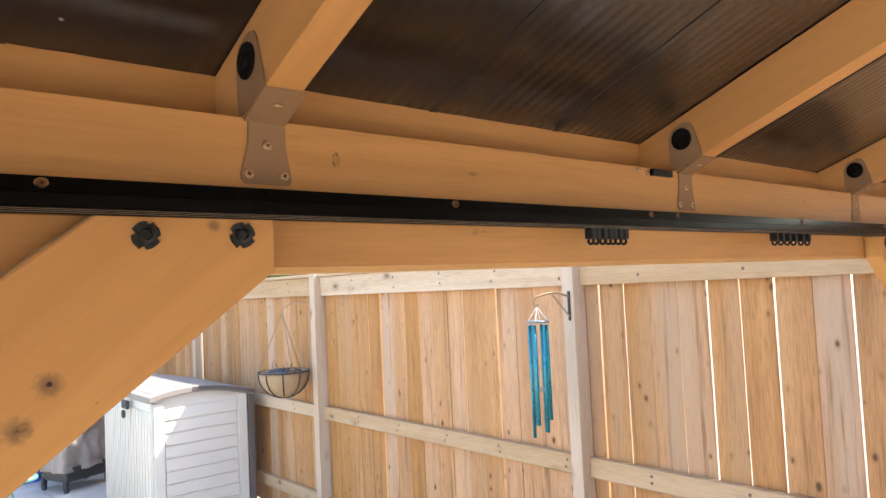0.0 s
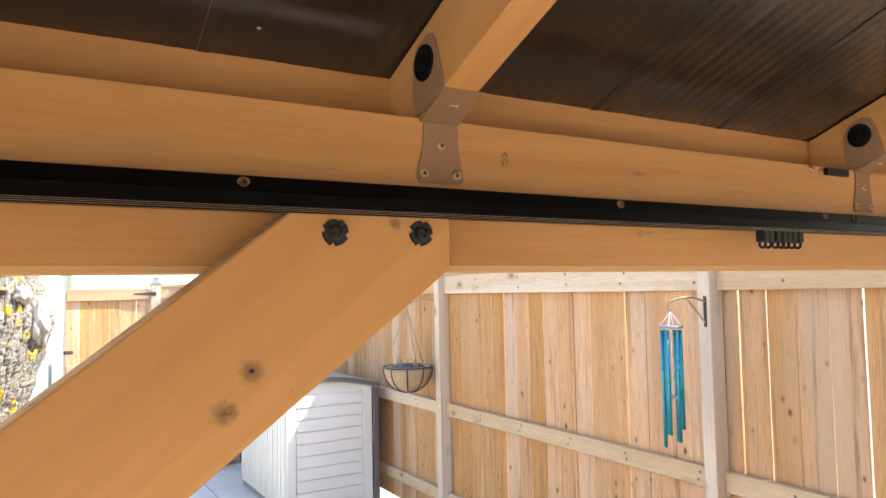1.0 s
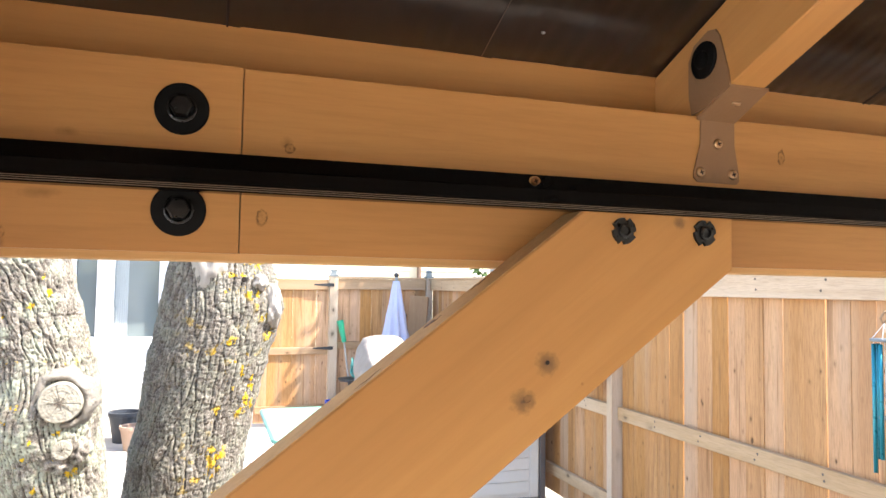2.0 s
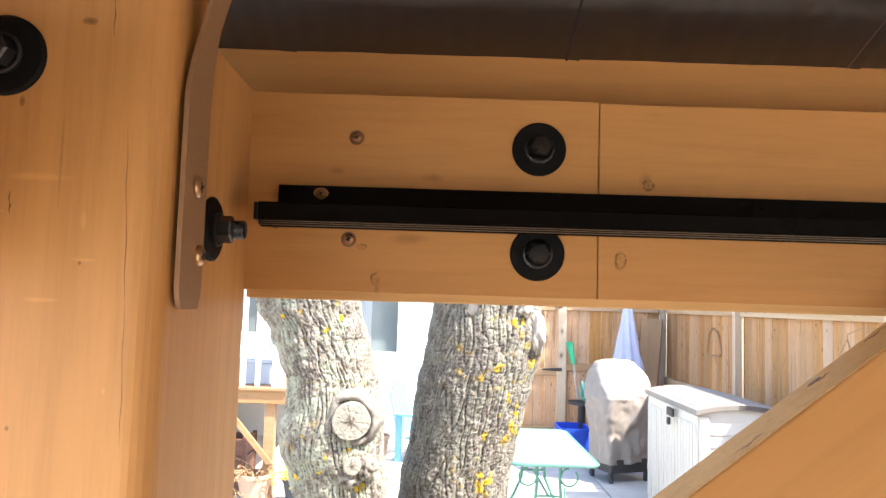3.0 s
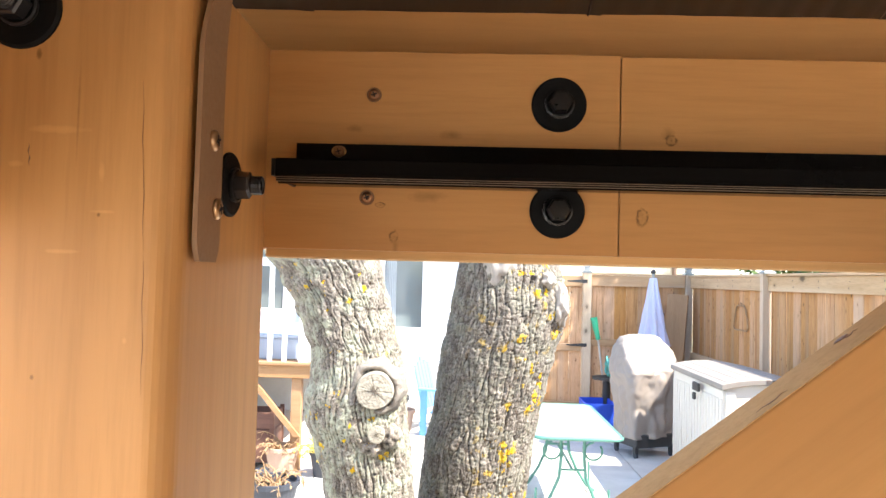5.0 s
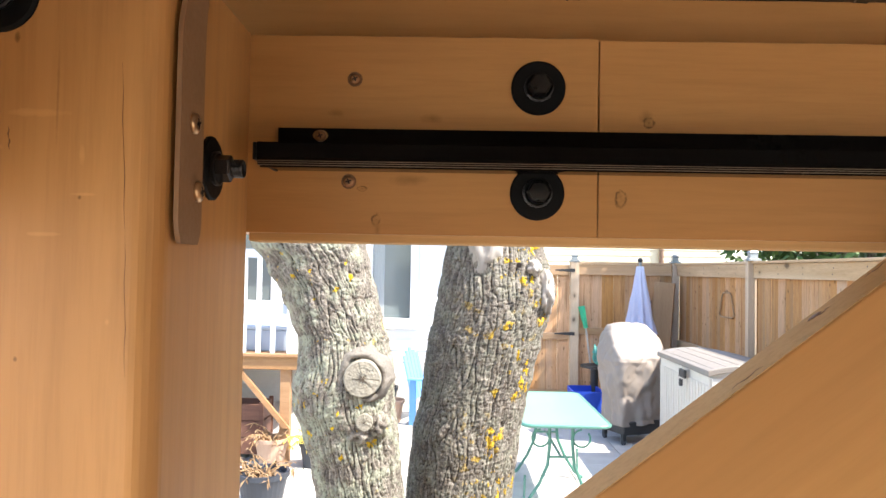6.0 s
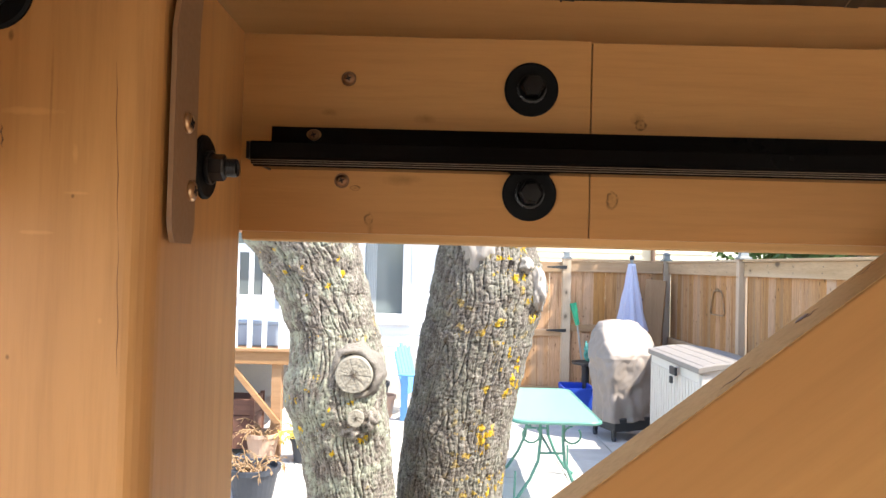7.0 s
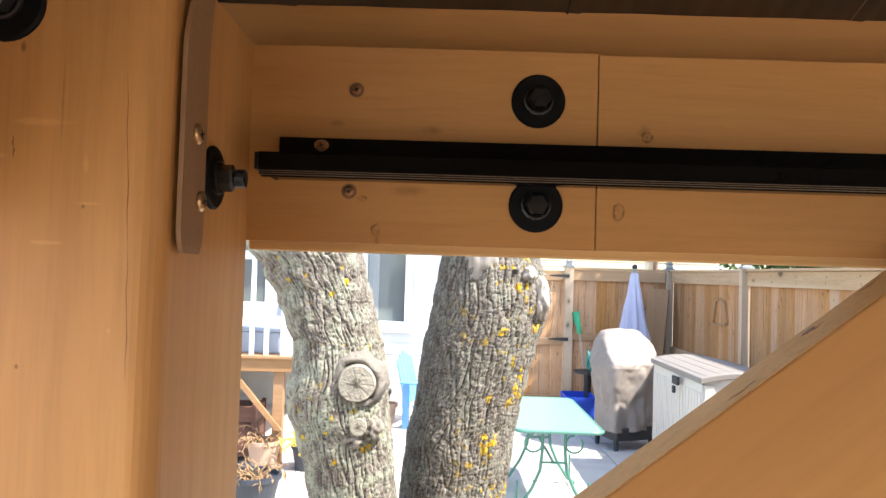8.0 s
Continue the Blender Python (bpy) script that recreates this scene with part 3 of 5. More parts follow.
hex_bolt(gazebo, at(-0.331, -0.150, 2.026, FACE_Y), 0.0205, nut=0.013)
for sx, sz in ((-0.173, 2.025), (-0.176, 1.952)):
    sunk_screw(gazebo, at(sx, 0.0, sz, FACE_Y), 0.0042)

# flat strap on the post, its upper end twisted towards the hip rafter


def strap():
    bm = bmesh.new()
    rows = []
    for i in range(41):
        u = i / 40.0
        z = 1.902 + u * 0.235
        w = 0.0168 if u < 0.46 else 0.0168 - 0.0090 * min(1, (u - 0.46) / 0.18)
        if u < 0.05:
            w *= 0.72 + 0.28 * math.sqrt(u / 0.05)
        k = max(0.0, (u - 0.45) / 0.55)
        twist = radians(12 * min(1, k * 2))
        cx = PX + 0.0045 + 0.036 * k ** 1.8
        cy = -0.1225 - 0.004 * k
        d = Vector((math.sin(twist), math.cos(twist), 0))
        nrm = Vector((math.cos(twist), -math.sin(twist), 0)) * 0.0013
        c = Vector((cx, cy, z))
        rows.append([bm.verts.new(c - d * w - nrm), bm.verts.new(c + d * w - nrm), bm.verts.new(c + d * w + nrm), bm.verts.new(c - d * w + nrm)])
    for p, q in zip(rows, rows[1:]):
        for j in range(4):
            bm.faces.new((p[j], p[(j + 1) % 4], q[(j + 1) % 4], q[j]))
    bm.faces.new(rows[0])
    bm.faces.new(rows[-1][::-1])
    bmesh.ops.recalc_face_normals(bm, faces=bm.faces[:])
    return part("hip_strap", bm, bracket_mat, gazebo, "tan twisted steel strap")


strap_ob = strap()
pan_screw(strap_ob, at(PX + 0.0062, -0.121, 1.967, FACE_X), 0.0058)
pan_screw(strap_ob, at(PX + 0.0062, -0.113, 1.931, FACE_X), 0.0058)


def rafter_z(y):
    return BT + 0.001 - SLOPE * y


RAFTER_D = 0.080


def rafter(x):
    w = 0.0185
    ye = -1.42
    out = [(0.068, rafter_z(0.068) + 0.006), (0.02, rafter_z(0.0) + 0.0005), (0.0, rafter_z(0.0)), (ye, rafter_z(ye)), (ye, rafter_z(ye) + RAFTER_D), (0.068, rafter_z(0.068) + RAFTER_D)]
    out[0] = (0.068, BT + 0.0015)
    out[1] = (0.004, BT + 0.0015)
    bm = prism(out, "x", x - w, x + w, 0.0012)
    return part("rafter", bm, stain_rafter, gazebo)


def rafter_bracket(x):
    """Bent steel plate: flared foot on the beam, a tab under the rafter and an ear on its side."""
    t = 0.002
    foot = [(-0.0205, 1.993), (-0.0245, 1.997), (-0.0245, 2.002), (-0.017, 2.030), (-0.0165, BT - 0.001), (0.0215, BT - 0.001), (0.0215, 2.030), (0.0265, 2.002), (0.0265, 1.996), (0.0235, 1.993)]
    bm = prism([(x + a, z) for a, z in foot], "y", -t, -0.0002, 0.0004)
    root = part("rafter_bracket", bm, bracket_mat, gazebo, "tan bent steel bracket")
    # tab under the rafter
    ln = -0.046
    tab = [(0.0 - 0.0002, BT - 0.0016), (ln, rafter_z(ln) - 0.0006), (ln, rafter_z(ln) - 0.0026), (-0.0022, BT - 0.004)]
    part("bracket_tab", prism(tab, "x", x - 0.0205, x + 0.0215), bracket_mat, root)
    # ear on the side of the rafter
    e = x - 0.0190
    ear = [(0.006, BT + 0.002), (-0.012, rafter_z(-0.012) - 0.001), (-0.046, rafter_z(-0.046) - 0.001), (-0.044, rafter_z(-0.046) + 0.012), (-0.033, 2.121), (-0.028, 2.128), (-0.018, 2.130), (0.002, 2.122), (0.010, 2.108), (0.010, 2.075)]
    part("bracket_ear", prism(ear, "x", e - t, e - 0.0002), bracket_mat, root)
    m = at(e - t, -0.013, 2.104, Matrix.Rotation(radians(-90), 4, "Y"))
    part("bolt_cap", lathe([(0, -0.001), (0.0172, -0.001), (0.0172, 0.0015), (0.0160, 0.0025), (0.0085, 0.0028), (0.0080, 0.0058), (0.0060, 0.0066), (0, 0.0066)], 26, m), black_washer, root)
    for sx, sz in ((-0.0175, 2.002), (0.0185, 2.002), (0.002, 2.030)):
        pan_screw(root, at(x + sx, -t, sz, FACE_Y), 0.0050)
    pan_screw(root, at(x + 0.002, -0.026, rafter_z(-0.026) - 0.0028, Matrix.Rotation(radians(180 + 21), 4, "X")), 0.0050)
    return root


for rx in RAFTERS:
    rafter(rx)
    rafter_bracket(rx)
# hip rafters and jack rafters towards the peak
PEAK = Vector(((PX - 0.15 + END_X + 0.15) / 2 + 0.001, -1.575, rafter_z(-1.40) + 0.03))
for cx, cy in ((-0.27, -0.13), (END_X + 0.02, -0.13), (-0.27, -3.02), (END_X + 0.02, -3.02)):
    a = Vector((cx, cy, 2.155))
    d = (PEAK - a).normalized()
    s = d.cross(Vector((0, 0, 1))).normalized() * 0.019
    u = s.cross(d).normalized() * 0.04
    bm = bmesh.new()
    vs = [[bm.verts.new(p + i * s + j * u) for i, j in ((-1, -1), (1, -1), (1, 1), (-1, 1))] for p in (a, PEAK)]
    for i in range(4):
        bm.faces.new((vs[0][i], vs[0][(i + 1) % 4], vs[1][(i + 1) % 4], vs[1][i]))
    bm.faces.new(vs[0][::-1])
    bm.faces.new(vs[1])
    part("hip_rafter", bm, stain_rafter, gazebo)

# roof panels: folded dark sheet with a lap seam at each side
EAVE_Y = 0.13


def roof_z(y):
    return rafter_z(y) + RAFTER_D + 0.0015


def panel(x0, x1, clip):
    """One sheet from the eave up to the hips; clip(x): how far in it reaches."""
    n = 14
    bm = bmesh.new()
    xs = [x0 + (x1 - x0) * i / n for i in range(n + 1)]
    lo, hi = [], []
    for i, x in enumerate(xs):
        rib = 0.0009 if i % 7 in (3, 4) else 0.0
        if i == n:
            rib = -0.0012
        dz = rib
        ye = min(-0.02, -clip(x))
        lo.append([bm.verts.new((x, EAVE_Y, roof_z(EAVE_Y) + dz + t)) for t in (0, 0.0008)])
        hi.append([bm.verts.new((x, ye, roof_z(ye) + dz + t)) for t in (0, 0.0008)])
    for i in range(n):
        for k in (0, 1):
            f = (lo[i][k], lo[i + 1][k], hi[i + 1][k], hi[i][k])
            bm.faces.new(f if k else f[::-1])
        bm.faces.new((lo[i][0], lo[i][1], lo[i + 1][1], lo[i + 1][0]))
    bmesh.ops.recalc_face_normals(bm, faces=bm.faces[:])
    return bm


RX0, RX1 = -0.505, END_X + 0.255
HALF = (RX1 - RX0) / 2
seams = [RX0, -0.245, -0.014, 0.216, 0.452, 0.687, 0.92, 1.153, 1.385, 1.62, 1.855, 2.09, 2.32, RX1]
for a, b in zip(seams, seams[1:]):
    part("roof_panel", panel(a, b + 0.012, lambda x: min(HALF - 0.02, min(x - RX0, RX1 - x))), roof_mat, gazebo)
# lap edges under the seams that the eave side shows, and one fixing screw
for sx in seams[2:9]:
    lap_end = -min(0.9, sx - RX0)
    # the lap that catches light is put in thinner and paler
    bright = abs(sx - 0.216) < 0.01
    part("lap_edge", tube([(sx + 0.0015, y, roof_z(y) - 0.0008) for y in (EAVE_Y - 0.02, lap_end / 2, lap_end)], 0.0005 if bright else 0.0011, 5), edge_glint if bright else lap_dark, gazebo)
part("roof_screw", lathe([(0, -0.001), (0.0022, -0.001), (0.0018, 0.0012), (0, 0.0016)], 10, at(0.263, 0.0285, roof_z(0.0285) - 0.0004, Matrix.Rotation(radians(180 + 21), 4, "X"))), cap_metal, gazebo)
# the three other slopes as single folded sheets
cx_, cy_ = (RX0 + RX1) / 2, EAVE_Y - HALF
for k in (1, 2, 3):
    rot = Matrix.Translation((cx_, cy_, 0)) @ Matrix.Rotation(radians(90 * k), 4, "Z") @ Matrix.Translation((-cx_, -cy_, 0))
    for a, b in ((RX0, cx_), (cx_, RX1)):
        bm = panel(a, b, lambda x: min(x - RX0, RX1 - x))
        bmesh.ops.transform(bm, matrix=rot, verts=bm.verts[:])
        part("roof_panel", bm, roof_mat, gazebo)

# small black stop beside the middle bracket, with two screws
stop = part("black_stop", box(1.058, -0.007, 2.043, 1.112, -0.0003, 2.0535, 0.001), plastic_black, gazebo)
pan_screw(gazebo, at(1.03, -0.0005, 2.050, FACE_Y), 0.0045)
pan_screw(gazebo, at(1.052, -0.0005, 2.047, FACE_Y), 0.0045)

# ---------------------------------------------------------------- curtain track on the beam
track = thing("curtain_track", (0, 0, 0), "long black aluminium curtain track screwed to the beam", "curtain track")
prof = [(-0.0005, 1.9890), (-0.0035, 1.9890), (-0.0035, 1.9705), (-0.0300, 1.9700), (-0.0560, 1.9695), (-0.0570, 1.9685), (-0.0570, 1.9595), (-0.0558, 1.9585), (-0.0558, 1.9572), (-0.0545, 1.9572),
        (-0.0545, 1.9555), (-0.0525, 1.9555), (-0.0525, 1.9570), (-0.0490, 1.9570), (-0.0490, 1.9545), (-0.0460, 1.9545), (-0.0460, 1.9570), (-0.0005, 1.9590)]
part("rail", prism(prof, "x", -0.226, 2.49), track_mat, track)
part("rail_end", prism([(-0.001, 1.9705), (-0.0575, 1.9690), (-0.0575, 1.9582), (-0.001, 1.9582)], "x", -0.2285, -0.2262, 0.0004), plastic_black, track)
# ridges of the rail, their glint put in as paler metal
for ly, lz in ((-0.0562, 1.9576), (-0.0550, 1.9565), (-0.0530, 1.9553)):
    part("rail_lip", tube([(-0.226, ly, lz), (2.49, ly, lz)], 0.00028, 4), edge_glint, track)
for sx in (-0.196, 0.240, 0.660, 1.051, 1.124, 1.568, 2.02):
    cup = part("screw_notch", lathe([(0, 0.0), (0.0048, 0.0), (0.0048, 0.0006), (0, 0.0008)], 16, at(sx, -0.0035, 1.9838, FACE_Y) @ Matrix.Diagonal((1.1, 0.8, 1, 1))), sawn_lit_wood, track)
    pan_screw(cup, at(sx, -0.0042, 1.9832, FACE_Y), 0.0040, screw_dark)


def carrier(x):
    """Curtain glider: a wheel block with a small eye under it."""
    bm = box(x - 0.0046, -0.053, 1.9415, x + 0.0046, -0.040, 1.9605, 0.0012)
    c = part("glider", bm, plastic_black, track)
    part("eye", tube(arc((x, -0.0465, 1.9390), 0.0040, 0, 360, 14, "yz"), 0.0019, 6), plastic_black, c)
    part("glider_wheel", lathe([(0, -0.0012), (0.0042, -0.0012), (0.0042, 0.0012), (0, 0.0012)], 12, at(x, -0.0465, 1.9585, FACE_X)), plastic_black, c)


for hx in (0.848, 0.858, 0.872, 0.884, 0.893, 0.905, 0.917, 1.352, 1.375, 1.400, 1.425, 1.455, 1.482):
    carrier(hx)

# ---------------------------------------------------------------- fences
FX = 2.86                       # yard-side face of the side fence's boards
FTOP = 2.02
POSTS_Y = (-0.87, 1.60, 4.04, 6.42)
CORNER_Y = 8.76


def fence_post(parent, x, y, top, s=0.089, w=None):
    w = w or s
    p = part("fence_post", box(x - s / 2, y - w / 2, GZ - 0.3, x + s / 2, y + w / 2, top, 0.004, 2), cedar_post, parent)
    return p


fence_side = thing("fence_side", (FX, 4.0, GZ), "tall natural cedar board fence with weathered rails", "fence", kind="structure")
fence_far = thing("fence_far", (2.2, CORNER_Y, GZ), "cedar board fence at the end of the yard", "fence", kind="structure")


def under(ob, parent):
    ob.matrix_parent_inverse = parent.matrix_world.inverted()
    return ob


bpy.context.view_layer.update()
for py in POSTS_Y:
    under(fence_post(fence_side, FX - 0.0455, py + 0.010, FTOP + 0.012, 0.089, 0.068), fence_side)
ends = list(POSTS_Y) + [CORNER_Y]
for a, b in zip(ends, ends[1:]):
    y0, y1 = a + 0.0455, b - (0.046 if b == CORNER_Y else 0.0255)
    under(part("top_rail", box(FX - 0.040, y0, FTOP - 0.155, FX - 0.002, y1, FTOP - 0.016, 0.003), cedar_rail, fence_side), fence_side)
    under(part("mid_rail", box(FX - 0.040, y0, 0.955, FX - 0.002, y1, 1.048, 0.003), cedar_rail, fence_side), fence_side)
    under(part("low_rail", box(FX - 0.040, y0, 0.30, FX - 0.002, y1, 0.39, 0.003), cedar_rail, fence_side), fence_side)
    under(part("cap_board", box(FX - 0.060, y0 - 0.04, FTOP - 0.014, FX + 0.05, y1 + 0.04, FTOP + 0.010, 0.003), cedar_rail, fence_side), fence_side)
# post caps at the far posts
CAPS = [(FX - 0.0455, 6.40), (FX - 0.0455, CORNER_Y + 0.03), (1.50, CORNER_Y)]
for i, (px, py) in enumerate(CAPS):
    owner = fence_side if i < 1 else fence_far
    bm = lathe([(0.085, 0.0), (0.085, 0.018), (0.055, 0.03), (0.05, 0.075), (0.062, 0.082), (0.03, 0.11), (0, 0.115)], 4, pose(px, py, FTOP + 0.012, 0, 0, 45))
    under(part("post_cap", bm, cap_metal, owner), owner)
under(fence_post(fence_far, FX - 0.0455, CORNER_Y + 0.03, FTOP + 0.012), fence_far)
under(fence_post(fence_far, 1.50, CORNER_Y, FTOP + 0.012, 0.11), fence_far)
for z0, z1, nm in ((FTOP - 0.155, FTOP - 0.016, "top_rail"), (1.09, 1.18, "mid_rail"), (0.30, 0.39, "low_rail")):
    under(part(nm, box(1.556, CORNER_Y - 0.036, z0, FX - 0.11, CORNER_Y + 0.002, z1, 0.003), cedar_rail_x, fence_far), fence_far)
under(part("cap_board", box(1.56, CORNER_Y - 0.05, FTOP - 0.014, FX - 0.11, CORNER_Y + 0.05, FTOP + 0.010, 0.003), cedar_rail_x, fence_far), fence_far)

# fence gate
gate = thing("gate", (1.0, CORNER_Y, GZ), "closed cedar board gate with black strap hinges", "gate")
bpy.context.view_layer.update()
for z0, z1 in ((FTOP - 0.17, FTOP - 0.03), (1.02, 1.11), (0.28, 0.37)):
    under(part("gate_rail", box(0.53, CORNER_Y - 0.034, z0, 1.43, CORNER_Y - 0.002, z1, 0.003), cedar_rail_x, gate), gate)
for hz in (FTOP - 0.10, 1.10, 0.33):
    under(part("hinge", prism([(1.24, hz - 0.008), (1.24, hz + 0.008), (1.45, hz + 0.022), (1.50, hz + 0.022), (1.50, hz - 0.022), (1.45, hz - 0.022)], "y", CORNER_Y - 0.064, CORNER_Y - 0.058), iron, gate), gate)
under(part("latch", box(0.50, CORNER_Y - 0.06, 1.24, 0.60, CORNER_Y - 0.035, 1.28, 0.004), iron, gate), gate)
under(fence_post(fence_far, 0.44, CORNER_Y, FTOP + 0.03, 0.11), fence_far)

# ---------------------------------------------------------------- patio things
table = thing("patio_table", (0.745, 4.71, GZ), "rectangular patio table with green glass top and curved green legs", "table")
TW, TL, TH = 0.64, 1.40, 0.70


def rounded(w, l, r, n=5):
    out = []
    for cx, cy, a0 in ((w / 2 - r, l / 2 - r, 0), (-w / 2 + r, l / 2 - r, 90), (-w / 2 + r, -l / 2 + r, 180), (w / 2 - r, -l / 2 + r, 270)):
        out += [(cx + r * math.cos(radians(a0 + 90 * i / n)), cy + r * math.sin(radians(a0 + 90 * i / n))) for i in range(n + 1)]
    return out


pane = part("tabletop", prism([(x, y + TL / 2 - 0.1) for x, y in rounded(TW - 0.02, TL - 0.02, 0.07)], "z", TH - 0.008, TH - 0.002), table_glass, table, "frosted green glass")
rim = [(x, y + TL / 2 - 0.1, TH - 0.012) for x, y in rounded(TW, TL, 0.08)]
part("rim", tube(rim + rim[:1], 0.014, 8), green_frame, table)
for sx in (-1, 1):
    for yb in (0.18, TL - 0.38):
        # each leg sweeps down from the middle and kicks out
        p = [(sx * 0.09, yb, TH - 0.02), (sx * 0.085, yb, TH - 0.2), (sx * 0.10, yb, TH - 0.36), (sx * 0.16, yb, 0.20), (sx * 0.25, yb, 0.06), (sx * 0.32, yb, 0.012)]
        part("leg", tube(p, 0.013, 8), green_frame, table)
        part("scroll", tube(arc((sx * 0.155, yb, TH - 0.16), 0.065, 90, 400, 14, "xz"), 0.008, 6), green_frame, table)
        part("foot_stay", tube([(sx * 0.27, yb, 0.26), (sx * 0.275, yb, 0.045)], 0.009, 6), green_frame, table)
for yb in (0.18, TL - 0.38):
    part("crossbar", tube([(-0.1, yb, TH - 0.30), (0.1, yb, TH - 0.30)], 0.010, 6), green_frame, table)
    part("crossbar", tube([(-0.3, yb, TH - 0.02), (0.3, yb, TH - 0.02)], 0.010, 6), green_frame, table)
part("stretcher", tube([(0, 0.18, TH - 0.30), (0, TL - 0.38, TH - 0.30)], 0.010, 6), green_frame, table)


def storage_shed():
    s = thing("storage_shed", (1.90, 4.98, GZ), "cream resin garden storage shed with taupe lid, closed", "storage shed")
    W, D, H = 1.28, 0.80, 1.03      # along the fence, away from it, wall height
    # side wall with recessed panel of louvred boards
    part("plinth", box(0.0, 0.0, 0.0, D, W, 0.05, 0.008), resin_grey, s)
    part("back_wall", box(D - 0.03, 0.0, 0.05, D, W, H - 0.02, 0.006), resin_white, s)
    part("end_wall", box(0.03, W - 0.03, 0.05, D - 0.031, W, H - 0.02, 0.006), resin_white, s)
    arch = [(0.012, 0.05), (D - 0.045, 0.05)] + [(x, H - 0.043 + 0.085 * math.sin(math.pi * min(1, 0.12 + 0.88 * (x + 0.032) / (D + 0.052)) ** 0.9)) for x in np.linspace(D - 0.045, 0.012, 13).tolist()]
    side = part("side_wall", prism(arch, "y", 0.012, 0.04), resin_white, s)
    n = 9
    for i in range(n):
        z0 = 0.09 + i * (H - 0.16) / n
        b = prism([(0.012, z0 + 0.004), (-0.002, z0 + 0.004), (0.006, z0 + (H - 0.16) / n - 0.004), (0.012, z0 + (H - 0.16) / n - 0.004)], "x", 0.09, D - 0.13)
        part("louvre", b, resin_white, side)
    for x0, x1 in ((0.006, 0.085), (D - 0.125, D - 0.046)):
        part("corner_stile", box(x0, -0.006, 0.05, x1, 0.0115, H - 0.03, 0.006, 2), resin_white, s)
    part("rear_edge", box(D - 0.036, -0.010, 0.02, D + 0.018, 0.011, H - 0.035, 0.006), resin_dark, s)
    # two doors with upright grooves
    for k in (0, 1):
        y0 = 0.012 + k * (W - 0.02) / 2
        y1 = y0 + (W - 0.036) / 2
        d = part("door", box(-0.012, y0, 0.055, 0.0115, y1, H - 0.024, 0.006, 2), resin_white, s)
        m = 9
        for j in range(m):
            c = y0 + (j + 0.5) * (y1 - y0) / m
            part("door_rib", box(-0.019, c - 0.022, 0.09, -0.0115, c + 0.022, H - 0.09, 0.004), resin_white, d)
    # lid: arched slabs
    lid_out = [(-0.032, H - 0.055), (-0.032, H - 0.012)]
    lid_out += [(-0.032 + (D + 0.052) * i / 12.0, H - 0.012 + 0.085 * math.sin(math.pi * min(1, 0.12 + 0.88 * i / 12.0) ** 0.9)) for i in range(13)]
    lid_out += [(D + 0.02, H - 0.055)]
    low = [(x, z - 0.045) for x, z in lid_out[2:-1]][::-1]
    lid = part("lid", prism(lid_out[1:-1] + low, "y", -0.03, W + 0.03, 0.004), resin_grey, s)
    crown = [(x, H - 0.014 + 0.085 * math.sin(math.pi * min(1, 0.12 + 0.88 * (x + 0.032) / (D + 0.052)) ** 0.9)) for x in np.linspace(0.30, D + 0.015, 10).tolist()]
    part("lid_trim", prism(crown + [(x, z - 0.032) for x, z in crown[::-1]], "y", -0.034, -0.0295), resin_dark, lid, "dark brown edge strip")
    for j in range(7):
        xa = 0.02 + j * 0.10
        k = min(1, 0.12 + 0.88 * (xa + 0.032) / (D + 0.052))
        zz = H - 0.012 + 0.085 * math.sin(math.pi * k ** 0.9)
        part("lid_rib", tube([(xa, 0.0, zz - 0.002), (xa, W, zz - 0.002)], 0.005, 6), resin_grey, lid)
    part("latch", box(-0.07, 0.42, H - 0.10, -0.045, 0.56, H - 0.03, 0.008, 2), iron, s)
    part("padlock", box(-0.085, 0.47, H - 0.17, -0.06, 0.51, H - 0.11, 0.006), iron, s)
    return s


storage_shed()


